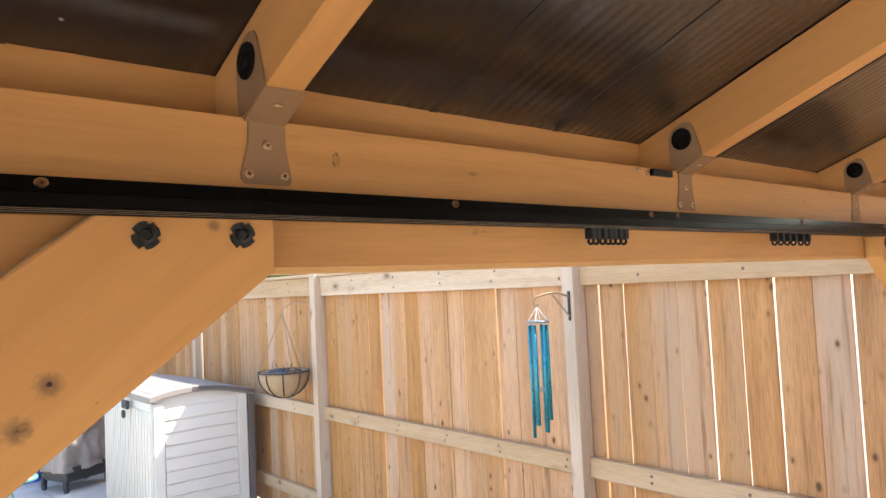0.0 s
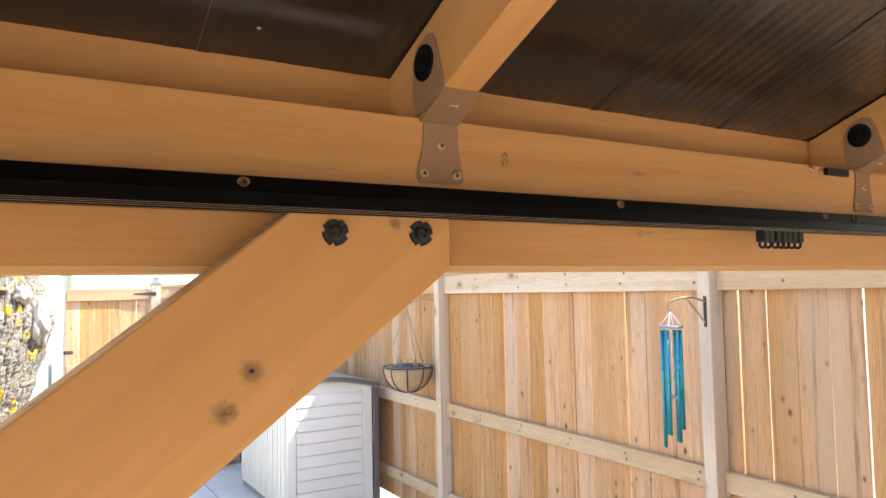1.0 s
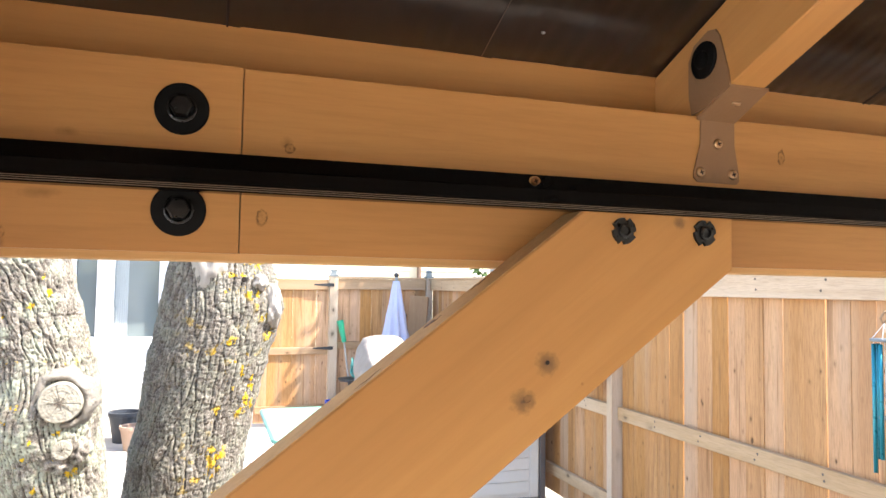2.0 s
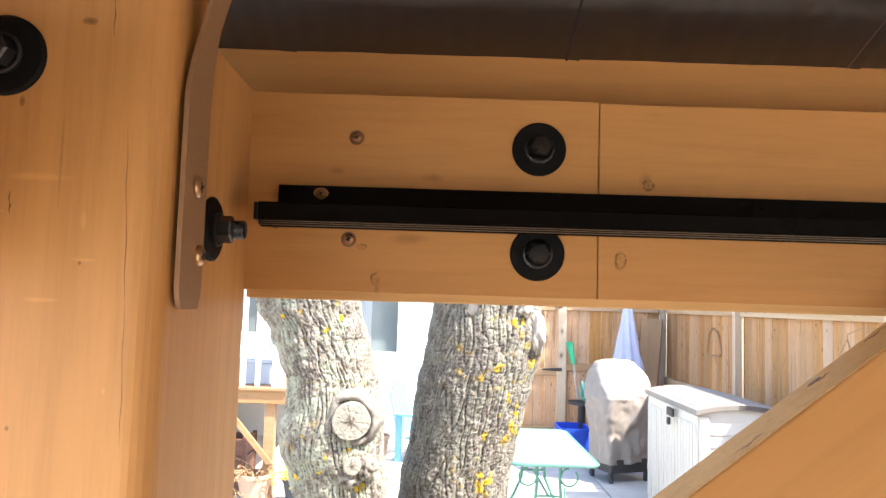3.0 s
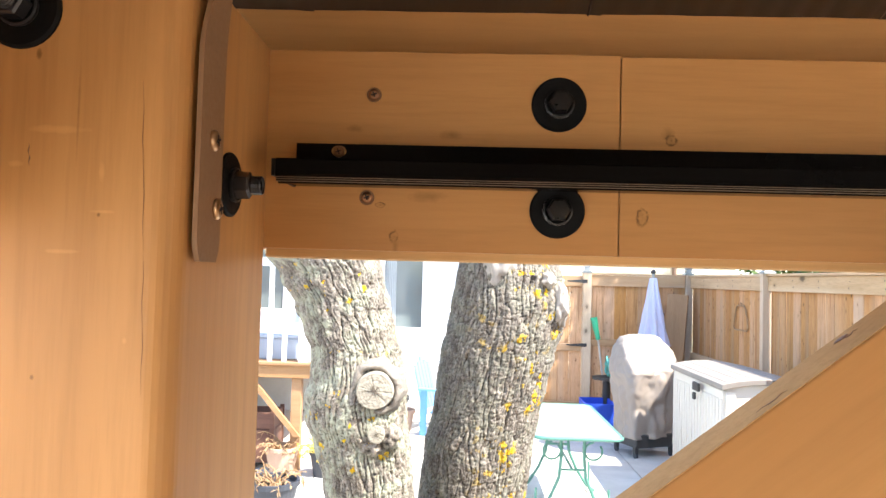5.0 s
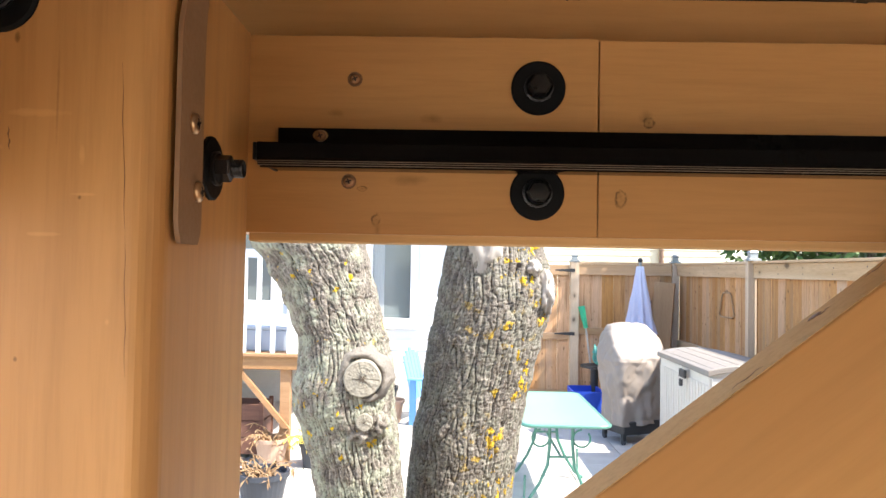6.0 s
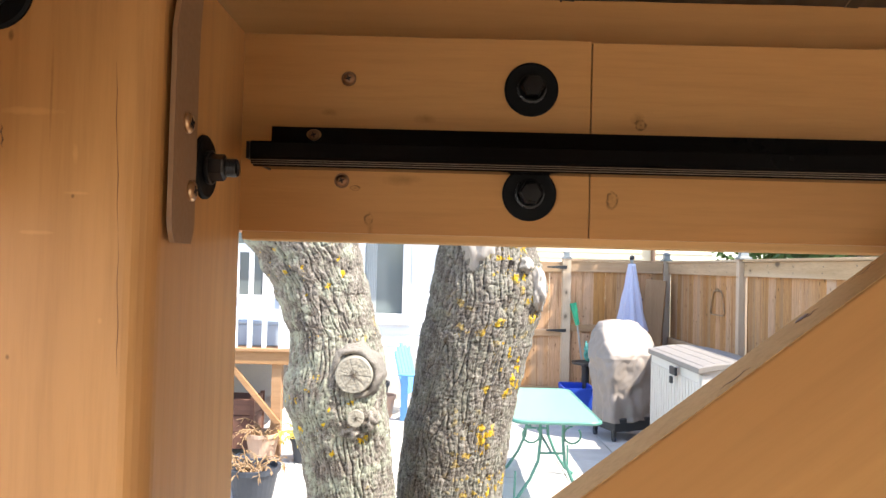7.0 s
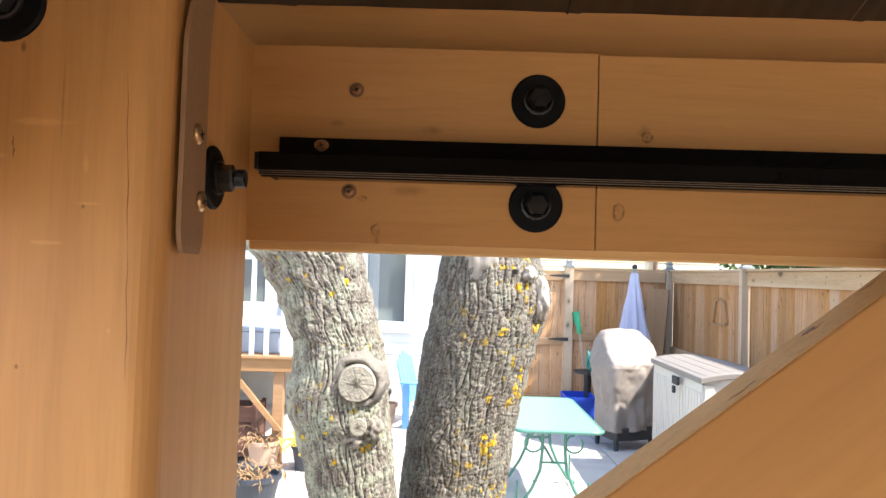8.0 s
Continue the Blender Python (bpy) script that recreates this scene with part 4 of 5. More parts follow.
def covered_grill():
    g = thing("covered_grill", (1.86, 7.2, GZ), "barbecue grill under a taupe cloth cover", "grill", turn=22)
    # (height, half width, front, rear): skirt, shelf, then the hood whose front slopes back to the ridge
    shape = [(0.20, 0.300, -0.235, 0.23), (0.40, 0.305, -0.235, 0.23), (0.62, 0.335, -0.255, 0.23), (0.80, 0.365, -0.285, 0.24), (0.865, 0.372, -0.295, 0.245), (0.90, 0.366, -0.282, 0.245),
             (1.02, 0.362, -0.165, 0.245), (1.13, 0.325, -0.055, 0.235), (1.225, 0.255, 0.035, 0.190), (1.252, 0.17, 0.065, 0.15), (1.258, 0.02, 0.095, 0.115)]
    bm = bmesh.new()
    n, rows = 150, 110
    rings = []
    for j in range(rows + 1):
        u = j / rows * (len(shape) - 1)
        i0 = min(int(u), len(shape) - 2)
        z, hw, yf, yr = [p + (q - p) * (u - i0) for p, q in zip(shape[i0], shape[i0 + 1])]
        low = max(0.0, 1 - (z - 0.2) / 0.66)
        ring = []
        for i in range(n):
            a = 2 * math.pi * i / n
            c, s = math.cos(a), math.sin(a)
            q = (abs(c) ** 9 + abs(s) ** 9) ** (-1 / 9)
            x, y = 0.88 * hw * q * c, 0.86 * ((yf + yr) / 2 + (yr - yf) / 2 * q * s)
            e = Vector((x * 5, y * 5, z * 4))
            # creases in the cloth; swags that hang from the shelf to a strap in the middle of the front
            fold = 0.042 * abs(noise.noise(e)) + 0.020 * abs(noise.noise(e * 2.4)) - 0.01
            if z < 0.87:
                fold += 0.028 * math.sin(x * 26 * (0.35 + 0.65 * min(1.0, abs(z - 0.48) * 2.6)) + 1.3) * max(0.0, -s) * min(1.0, (0.87 - z) * 4)
                fold -= 0.05 * math.exp(-((z - 0.50) / 0.09) ** 2) * math.exp(-((x - 0.05) / 0.14) ** 2) * max(0.0, -s)
                fold += 0.012 * math.sin(a * 11 + z * 6) * low
            drop = 0.04 * noise.noise(Vector((c, s, 3.3))) if j == 0 else 0.0
            ring.append(bm.verts.new((x + fold * c, y + fold * s, z + drop + 0.010 * noise.noise(e * 1.4))))
        rings.append(ring)
    for p, q in zip(rings, rings[1:]):
        for i in range(n):
            bm.faces.new((p[i], p[(i + 1) % n], q[(i + 1) % n], q[i]))
    bm.faces.new(rings[-1])
    cv = part("cover", bm, cover_cloth, g, smooth=True)
    cv.modifiers.new("thick", "SOLIDIFY").thickness = 0.004
    part("base", box(-0.23, -0.19, 0.10, 0.23, 0.19, 0.24, 0.01), dark_steel, g)
    for sx in (-1, 1):
        for sy in (-1, 1):
            part("leg", box(sx * 0.22 - 0.02, sy * 0.17 - 0.02, 0.05, sx * 0.22 + 0.02, sy * 0.17 + 0.02, 0.12), dark_steel, g)
            part("caster", lathe([(0, -0.012), (0.03, -0.012), (0.03, 0.012), (0, 0.012)], 16, at(sx * 0.22, sy * 0.17, 0.03, FACE_X)), pot_black, g)
    return g


covered_grill()


def closed_umbrella():
    u = thing("patio_umbrella", (2.22, 8.25, GZ), "closed pale blue patio umbrella standing by the fence", "umbrella")
    bm = bmesh.new()
    n = 48
    rings = []
    for j in range(25):
        k = j / 24.0
        z = 1.02 + k * 0.86
        r = 0.182 - 0.142 * k ** 0.85
        ring = []
        for i in range(n):
            a = 2 * math.pi * i / n
            f = 1 + 0.26 * (1 - 0.5 * k) * math.cos(8 * a + 1.5 * k) + 0.08 * noise.noise(Vector((math.cos(a) * 2, math.sin(a) * 2, k * 5)))
            ring.append(bm.verts.new((r * f * math.cos(a), r * f * math.sin(a), z + (0.05 * math.cos(8 * a) if j == 0 else 0))))
        rings.append(ring)
    for p, q in zip(rings, rings[1:]):
        for i in range(n):
            bm.faces.new((p[i], p[(i + 1) % n], q[(i + 1) % n], q[i]))
    bm.faces.new(rings[-1])
    bm.faces.new(rings[0][::-1])
    part("canopy", bm, umbrella_cloth, u, smooth=True)
    part("pole", tube([(0, 0, 0.05), (0, 0, 1.96)], 0.019, 10), cap_metal, u)
    part("finial", lathe([(0.02, 1.93), (0.035, 1.95), (0.03, 1.975), (0, 1.99)], 12), iron, u)
    part("base", lathe([(0, 0), (0.24, 0), (0.24, 0.03), (0.06, 0.07), (0.03, 0.3), (0, 0.3)], 24), iron, u)
    return u


closed_umbrella()

lean = thing("leaning_panel", (2.50, 8.56, GZ), "brown wooden board leaning against the fence", "board")
bm = box(-0.13, -0.02, 0.0, 0.13, 0.02, 1.68, 0.004)
bmesh.ops.transform(bm, matrix=pose(0, 0, 0, -3.5, 3, -35), verts=bm.verts[:])
bmesh.ops.translate(bm, vec=(0, 0, 0.01), verts=bm.verts[:])
part("board", bm, old_board, lean)
for hz in (1.42, 1.22):
    part("knob", lathe([(0.03, 0), (0.03, 0.02), (0, 0.03)], 12, at(-0.03, 0.07, hz, FACE_Y) @ pose(0, 0, -0.13)), iron, lean)

broom = thing("broom", (1.72, 8.45, GZ), "green headed garden brush with a wooden handle, upside down", "broom")
part("handle", tube([(0.03, 0.0, 0.0), (-0.09, 0.20, 1.12)], 0.012, 8), pale_wood, broom)
part("head", tube([(-0.085, 0.19, 1.08), (-0.14, 0.22, 1.36)], [0.028, 0.045], 8), green_plastic, broom)

bin_ = thing("recycling_bin", (1.50, 7.95, GZ), "open blue plastic recycling bin on the patio", "bin")
part("bottom", prism(rounded(0.34, 0.46, 0.05), "z", 0.0, 0.02), blue_plastic, bin_)
bm = bmesh.new()
oa, ob_, ia, ib = ([bm.verts.new((x * s, y * s, z)) for x, y in rounded(0.34, 0.46, 0.05)] for s, z in ((0.92, 0.0), (1.05, 0.42), (0.88, 0.02), (1.0, 0.42)))
for p, q in ((oa, ob_), (ib, ia), (ob_, ib)):
    for i in range(len(p)):
        bm.faces.new((p[i], p[(i + 1) % len(p)], q[(i + 1) % len(p)], q[i]))
bmesh.ops.recalc_face_normals(bm, faces=bm.faces[:])
part("wall", bm, blue_plastic, bin_)

reel = thing("hose_reel", (1.66, 8.2, GZ), "green garden hose coiled on a dark stand", "hose reel")
part("stand", lathe([(0, 0), (0.16, 0), (0.16, 0.03), (0.05, 0.06), (0.045, 0.62), (0.17, 0.64), (0.17, 0.67), (0, 0.67)], 20), iron, reel)
coil = []
for i in range(90):
    a = i * 0.45
    coil.append((0.02 * math.sin(i * 0.9), (0.10 + 0.02 * math.sin(i * 0.31)) * math.cos(a), 0.80 + (0.10 + 0.02 * math.sin(i * 0.31)) * math.sin(a)))
part("hose", tube([(c[0] + i * 0.0012, c[1], c[2]) for i, c in enumerate(coil)], 0.011, 6), paint("teal_hose", (0.10, 0.36, 0.30), 0.5), reel)


def hanging_basket():
    h = thing("hanging_basket", (2.62, 4.24, 1.31), "wire hanging basket with coir liner on three wires", "hanging basket")
    r, d = 0.185, 0.185
    prof = [(0, -d)] + [(r * math.sin(radians(a)), -d * math.cos(radians(a))) for a in range(10, 91, 10)] + [(r * 0.9, 0.012), (r * 0.86, -0.03), (r * 0.55, -0.05), (0, -0.055)]
    part("liner", lathe(prof, 32), coir, h, smooth=True)
    soilb = lathe([(r * 0.85, -0.02), (r * 0.6, 0.015), (r * 0.3, 0.02), (0, 0.03)], 20)
    for v in soilb.verts:
        v.co.z += 0.02 * noise.noise(v.co * 22)
    part("soil", soilb, pot_black, h)
    part("rim", tube(arc((0, 0, 0.006), r + 0.004, 0, 360, 32, "xy"), 0.006, 6), iron, h)
    for k in range(9):
        a = 2 * math.pi * k / 9
        pts = [((r + 0.004) * math.sin(radians(e)) * math.cos(a), (r + 0.004) * math.sin(radians(e)) * math.sin(a), -(d + 0.004) * math.cos(radians(e))) for e in range(8, 91, 9)]
        part("wire", tube(pts, 0.0045, 6), iron, h)
    for k in range(3):
        a = 2 * math.pi * k / 3 + 0.4
        part("hanger", tube([((r + 0.004) * math.cos(a), (r + 0.004) * math.sin(a), 0.006), (0, 0, 0.44)], 0.0035, 5), rust_wire, h)
    part("arm", tube([(0.236, -0.14, 0.50), (0.08, -0.05, 0.52), (0, 0, 0.47), (0.0, 0.0, 0.43)], 0.0045, 6), rust_wire, h)
    part("arm_plate", box(0.232, -0.16, 0.40, 0.2395, -0.12, 0.55), iron, h)
    for k in range(16):
        a, q = random.uniform(0, 6.28), random.uniform(0.03, 0.13)
        part("dry_stalk", tube([(q * math.cos(a), q * math.sin(a), 0.0), (q * 1.3 * math.cos(a), q * 1.3 * math.sin(a), random.uniform(0.04, 0.09))], 0.003, 4), dry_leaf, h)
    return h


hanging_basket()


def wind_chime():
    w = thing("wind_chime", (2.60, 1.655, 1.70), "teal metal wind chime hanging from an iron fence bracket", "wind chime")
    part("bracket", tube([(0.166, -0.055, 0.115), (0.11, -0.040, 0.135), (0.05, -0.025, 0.135), (0.0, 0.0, 0.12), (-0.014, 0.006, 0.095), (-0.006, 0.003, 0.075), (0.008, -0.002, 0.085)], 0.0055, 6), rust_wire, w)
    part("bracket_stay", tube([(0.166, -0.055, 0.02), (0.08, -0.03, 0.125)], 0.0045, 6), rust_wire, w)
    part("bracket_plate", box(0.163, -0.061, 0.0, 0.171, -0.049, 0.14), iron, w)
    part("top_ring", lathe([(0, 0.0), (0.052, 0.0), (0.055, 0.006), (0.052, 0.012), (0, 0.014)], 24), cap_metal, w)
    for k in range(4):
        a = 2 * math.pi * k / 4 + 0.5
        part("cord", tube([(0.045 * math.cos(a), 0.045 * math.sin(a), 0.012), (0, 0, 0.075)], 0.0015, 5), white_paint, w)
    for k, ln in enumerate((0.50, 0.47, 0.52, 0.46, 0.49, 0.44)):
        a = 2 * math.pi * k / 6 + 0.3
        x, y = 0.040 * math.cos(a), 0.040 * math.sin(a)
        t = part("chime_tube", lathe([(0.0066, -0.01), (0.0084, -0.01), (0.0084, -0.01 - ln), (0.0066, -0.01 - ln)], 14, Matrix.Translation((x, y, 0))), teal_tube, w, smooth=True)
        part("string", tube([(x, y, 0.002), (x, y, -0.02)], 0.001, 4), white_paint, t)
    part("striker_cord", tube([(0, 0, 0), (0, 0, -0.30)], 0.0012, 4), white_paint, w)
    part("striker", lathe([(0, -0.30), (0.026, -0.302), (0.026, -0.314), (0, -0.316)], 18), pale_wood, w)
    return w


wind_chime()

plaque = thing("wire_lantern", (FX - 0.012, 7.13, 1.57), "thin rust brown wire lantern hanging on the fence", "lantern")
zz = [(-0.20, -0.10), (-0.16, -0.13), (0.16, -0.13), (0.20, -0.10), (0.13, 0.09), (0.09, 0.13), (-0.09, 0.13), (-0.13, 0.09)]
part("outline", tube([(0, y, z) for y, z in zz + zz[:1]], 0.009, 6), rust_wire, plaque)
part("loop", tube(arc((0, 0, 0.13), 0.03, 0, 180, 8, "yz"), 0.005, 5), rust_wire, plaque)

# ---------------------------------------------------------------- the forked tree
tree = thing("tree", (-0.16, 1.12, GZ), "old forked tree with furrowed grey bark and yellow lichen", "tree")


def interp(table, z):
    if z <= table[0][0]:
        return table[0][1:]
    for a, b in zip(table, table[1:]):
        if z <= b[0]:
            k = (z - a[0]) / (b[0] - a[0])
            k = k * k * (3 - 2 * k)
            return [p + (q - p) * k for p, q in zip(a[1:], b[1:])]
    return table[-1][1:]


def stem(table, seed, n=240, rows=None, relief=0.006, bumps=()):
    """A bark-covered stem, with furrows that run along it and part and meet. table: height, centre x, centre y, radius."""
    z0, z1 = table[0][0], table[-1][0]
    zs = rows if rows is not None else np.linspace(z0, z1, 130)
    off = Vector((seed * 3.1, seed * 1.7, seed * 0.9))
    ring_of = [(math.cos(2 * math.pi * i / n), math.sin(2 * math.pi * i / n)) for i in range(n)]
    verts, faces = [], []
    for z in zs:
        cx, cy, r = interp(table, z)
        for c, s in ring_of:
            p = Vector((c * 0.11, s * 0.11, z))
            w = noise.noise_vector(p * 13 + off) * 0.0038 + noise.noise_vector(p * 60 + off) * 0.0009
            q = p + w
            n1 = abs(noise.noise(Vector((q.x * 64, q.y * 64, q.z * 8)) + off))
            n2 = abs(noise.noise(Vector((q.x * 125, q.y * 125, q.z * 26)) + off * 2))
            n3 = abs(noise.noise(Vector((q.x * 34, q.y * 34, q.z * 75)) + off * 3))
            ridge = min(1.0, n1 / 0.20)
            ridge = ridge * (2 - ridge)
            crust = noise.noise(p * 290 + off) * 0.75 + noise.noise(p * 130 + off) * 0.8
            big = noise.noise(Vector((c * 1.2, s * 1.2, z * 3)) + off)
            h = 0.85 * (ridge - 0.7) + 0.42 * (min(1.0, n2 / 0.22) - 0.65) * (0.4 + 0.6 * ridge) + 0.24 * (min(1.0, n3 / 0.10) - 0.85) + 0.36 * crust
            rr = r * (1 + 0.05 * big) + relief * h
            x, y = cx + rr * c, cy + rr * s
            for bx, by, bz, br, bh in bumps:
                dd = ((x - bx) ** 2 + (y - by) ** 2 + (z - bz) ** 2) / (br * br)
                if dd < 4:
                    k = bh * math.exp(-dd)
                    x, y = x + c * k, y + s * k
            verts.append((x, y, z))
    for j in range(len(zs) - 1):
        a, b = j * n, (j + 1) * n
        faces += [(a + i, a + (i + 1) % n, b + (i + 1) % n, b + i) for i in range(n)]
    faces.append(tuple(range((len(zs) - 1) * n, len(zs) * n)))
    bm = bmesh.new()
    me = bpy.data.meshes.new("stem")
    me.from_pydata(verts, [], faces)
    bm.from_mesh(me)
    bpy.data.meshes.remove(me)
    return bm


OX, OY, OZ = -0.16, 1.12, GZ
T1 = [(1.05, -0.245, 1.10, 0.108), (1.25, -0.268, 1.06, 0.095), (1.40, -0.290, 1.035, 0.092), (1.47, -0.299, 1.03, 0.093), (1.542, -0.312, 1.03, 0.100), (1.60, -0.327, 1.03, 0.106), (1.640, -0.330, 1.03, 0.106),
      (1.687, -0.325, 1.03, 0.099), (1.736, -0.330, 1.03, 0.094), (1.784, -0.347, 1.03, 0.096), (1.832, -0.363, 1.03, 0.100), (1.893, -0.388, 1.03, 0.108), (1.948, -0.413, 1.03, 0.121), (2.10, -0.47, 1.02, 0.125), (2.6, -0.66, 1.0, 0.10), (3.2, -0.9, 0.98, 0.09)]
T2 = [(1.05, -0.105, 1.20, 0.134), (1.20, -0.087, 1.21, 0.127), (1.342, -0.074, 1.22, 0.124), (1.504, -0.059, 1.22, 0.126), (1.586, -0.044, 1.22, 0.125), (1.654, -0.032, 1.22, 0.129), (1.723, -0.020, 1.22, 0.133),
      (1.777, -0.005, 1.22, 0.134), (1.832, 0.002, 1.22, 0.132), (1.901, 0.004, 1.22, 0.123), (1.956, 0.002, 1.22, 0.112), (2.10, 0.02, 1.24, 0.105), (2.6, 0.12, 1.35, 0.09), (3.2, 0.3, 1.5, 0.08)]
loc = lambda tab: [(z - OZ, x - OX, y - OY, r) for z, x, y, r in tab]
T0 = [(GZ - 0.05, -0.18, 1.14, 0.30), (GZ + 0.06, -0.18, 1.14, 0.255), (0.35, -0.18, 1.14, 0.215), (0.8, -0.178, 1.145, 0.205), (1.05, -0.175, 1.15, 0.185), (1.16, -0.172, 1.15, 0.12)]
ROWS = np.concatenate((np.linspace(0.95, 1.16, 40), np.linspace(1.161, 1.90, 400), np.linspace(1.905, 3.1, 90)))
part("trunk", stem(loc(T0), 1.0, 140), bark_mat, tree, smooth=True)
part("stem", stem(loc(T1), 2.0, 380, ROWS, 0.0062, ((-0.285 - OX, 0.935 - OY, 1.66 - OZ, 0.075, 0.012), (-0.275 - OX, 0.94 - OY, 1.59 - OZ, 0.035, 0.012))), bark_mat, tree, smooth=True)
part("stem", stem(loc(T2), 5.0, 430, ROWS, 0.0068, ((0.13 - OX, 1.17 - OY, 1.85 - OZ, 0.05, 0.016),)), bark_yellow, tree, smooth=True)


def sawn_limb(x, y, z, r, deep, turn, callus, tilt=0.0):
    """Stub of a cut limb: callus ring and a checked sawn face."""
    m = Matrix.Translation((x - OX, y - OY, z - OZ)) @ Matrix.Rotation(radians(turn), 4, "Z") @ Matrix.Rotation(radians(90 + tilt), 4, "X")
    steps = 40
    bm = bmesh.new()
    prof = [(r * 1.75, -deep * 1.5), (r * 1.62, -deep * 0.95), (r * 1.48, -deep * 0.55), (r * 1.36, -deep * 0.25), (r * 1.25, -deep * 0.18), (r * 1.14, -deep * 0.25), (r * 1.02, -deep * 0.45)]
    lathe(prof, steps, m, bm)
    for v in bm.verts:
        v.co += Vector((noise.noise(v.co * 32), noise.noise(v.co * 32 + Vector((7, 0, 0))), noise.noise(v.co * 32 + Vector((0, 7, 0))))) * r * 0.24 + noise.noise_vector(v.co * 150) * r * 0.05
    part("callus", bm, callus, tree, smooth=True)
    bm = bmesh.new()
    steps = 72
    radii = [(1.06, -1.0), (1.04, 0.1), (1.01, 0.26)] + [(0.97 - 0.96 * k / 16, 0.36) for k in range(17)]
    rows = []
    for k, (q, h) in enumerate(radii):
        row = []
        for i in range(steps):
            a = 2 * math.pi * i / steps
            c, t = math.cos(a), math.sin(a)
            edge = 1 + 0.05 * noise.noise(Vector((c * 1.5, t * 1.5, 2.0 + r * 50)))
            spoke = max(0.0, noise.noise(Vector((c * 5, t * 5, 7.0)))) * 0.0022 if k > 3 else 0.0
            ring = 0.00018 * math.sin(k * 2.4) if k > 3 else 0.0
            row.append(bm.verts.new(m @ Vector((r * q * edge * c, r * q * edge * t, deep * h + ring - spoke + 0.0008 * noise.noise(Vector((q * c * 6, q * t * 6, 1.0)))))))
        rows.append(row)
    for p, q in zip(rows, rows[1:]):
        for i in range(steps):
            bm.faces.new((p[i], p[(i + 1) % steps], q[(i + 1) % steps], q[i]))
    bm.faces.new(rows[-1])
    bmesh.ops.recalc_face_normals(bm, faces=bm.faces[:])
    stub = part("sawn_face", bm, cut_wood, tree, "grey sawn face of a cut limb")
    # drying checks that run out from the heart
    for k in range(19):
        a = 2 * math.pi * k / 19 + 0.3 * math.sin(k * 3.7)
        ln = r * (0.16 + 0.72 * abs(math.sin(k * 2.3 + 0.4)) ** 2)
        p = [m @ Vector((t * ln * math.cos(a + 0.1 * t), t * ln * math.sin(a + 0.1 * t), deep * 0.385)) for t in (0.0, 0.5, 1.0)]
        part("check", tube(p, [r * 0.028, r * 0.006, r * 0.003], 5), hole_mat if k % 5 == 0 else crack_mat, stub)


sawn_limb(-0.277, 0.918, 1.672, 0.036, 0.026, 4, callus_mat)
sawn_limb(-0.272, 0.928, 1.585, 0.0165, 0.030, 6, bark_mat)


def bark_patch(x, y, z, rx, ry, rz, seed, mat=None):
    bm = bmesh.new()
    bmesh.ops.create_icosphere(bm, subdivisions=4, radius=1.0)
    for v in bm.verts:
        n = v.co.copy()
        k = 1 + 0.28 * noise.noise(n * 2.2 + Vector((seed, 0, 0))) + 0.10 * noise.noise(Vector((n.x * 9, n.y * 9, n.z * 3)) + Vector((seed, 5, 0)))
        v.co = Vector((n.x * rx * k + x - OX, n.y * ry * k + y - OY, n.z * rz * k + z - OZ))
    return part("burl", bm, mat, tree, smooth=True) if mat else part("bare_and_lit_wood", bm, pale_wood, tree, "pale wood where the bark is torn, and for lit bark", smooth=True)


# this upper patch puts the light on the bark in as pale wood
bark_patch(-0.020, 1.122, 1.945, 0.040, 0.030, 0.075, 1.0)
bark_patch(0.118, 1.170, 1.845, 0.020, 0.05, 0.055, 4.0)
bark_patch(0.085, 1.135, 1.90, 0.018, 0.03, 0.02, 7.0)
bark_patch(-0.285, 0.955, 1.555, 0.032, 0.034, 0.020, 11.0, bark_mat)
bark_patch(-0.245, 0.957, 1.575, 0.022, 0.034, 0.026, 13.0, bark_mat)
bark_patch(-0.305, 0.955, 1.585, 0.018, 0.032, 0.022, 17.0, bark_mat)
bm = tube([(0.050 - OX, 1.104 - OY, 1.905 - OZ), (0.045 - OX, 1.15 - OY, 1.915 - OZ)], [0.006, 0.005], 9)
part("knothole", bm, hole_mat, tree)
# limbs and a thin spring crown far above the view
for i in range(26):
    base = (T1, T2)[i % 2]
    z = random.uniform(2.7, 3.2)
    cx, cy, r = interp(base, z)
    a = random.uniform(0, 6.28)
    p = [Vector((cx - OX, cy - OY, z - OZ))]
    d = Vector((math.cos(a), math.sin(a), random.uniform(0.5, 1.3))).normalized()
    for k in range(5):
        p.append(p[-1] + d * random.uniform(0.15, 0.3))
        d = (d + Vector((random.uniform(-0.3, 0.3), random.uniform(-0.3, 0.3), 0.15))).normalized()
    part("limb", tube(p, [0.03, 0.024, 0.018, 0.012, 0.008, 0.004], 6), bark_mat, tree)

# ---------------------------------------------------------------- the house
HY = 9.0
house = thing("house", (-4.0, HY, GZ), "white painted house wall with lap siding", "house")
bpy.context.view_layer.update()
WX0, WX1, WZ0, WZ1 = -1.62, -0.62, 1.20, 2.34      # window opening
for nm, b in (("wall", (-9, HY, GZ, WX0, HY + 0.2, 3.1)), ("wall", (WX1, HY, GZ, 0.36, HY + 0.2, 3.1)), ("wall", (WX0, HY, GZ, WX1, HY + 0.2, WZ0)), ("wall", (WX0, HY, WZ1, WX1, HY + 0.2, 3.1)),
              ("wall", (0.16, HY + 0.2, GZ, 0.36, HY + 7, 3.1)), ("wall", (-9, HY + 0.2, GZ, -8.8, HY + 7, 3.1)), ("wall", (-8.8, HY + 6.8, GZ, 0.16, HY + 7, 3.1))):
    under(part(nm, box(*b), white_paint, house), house)
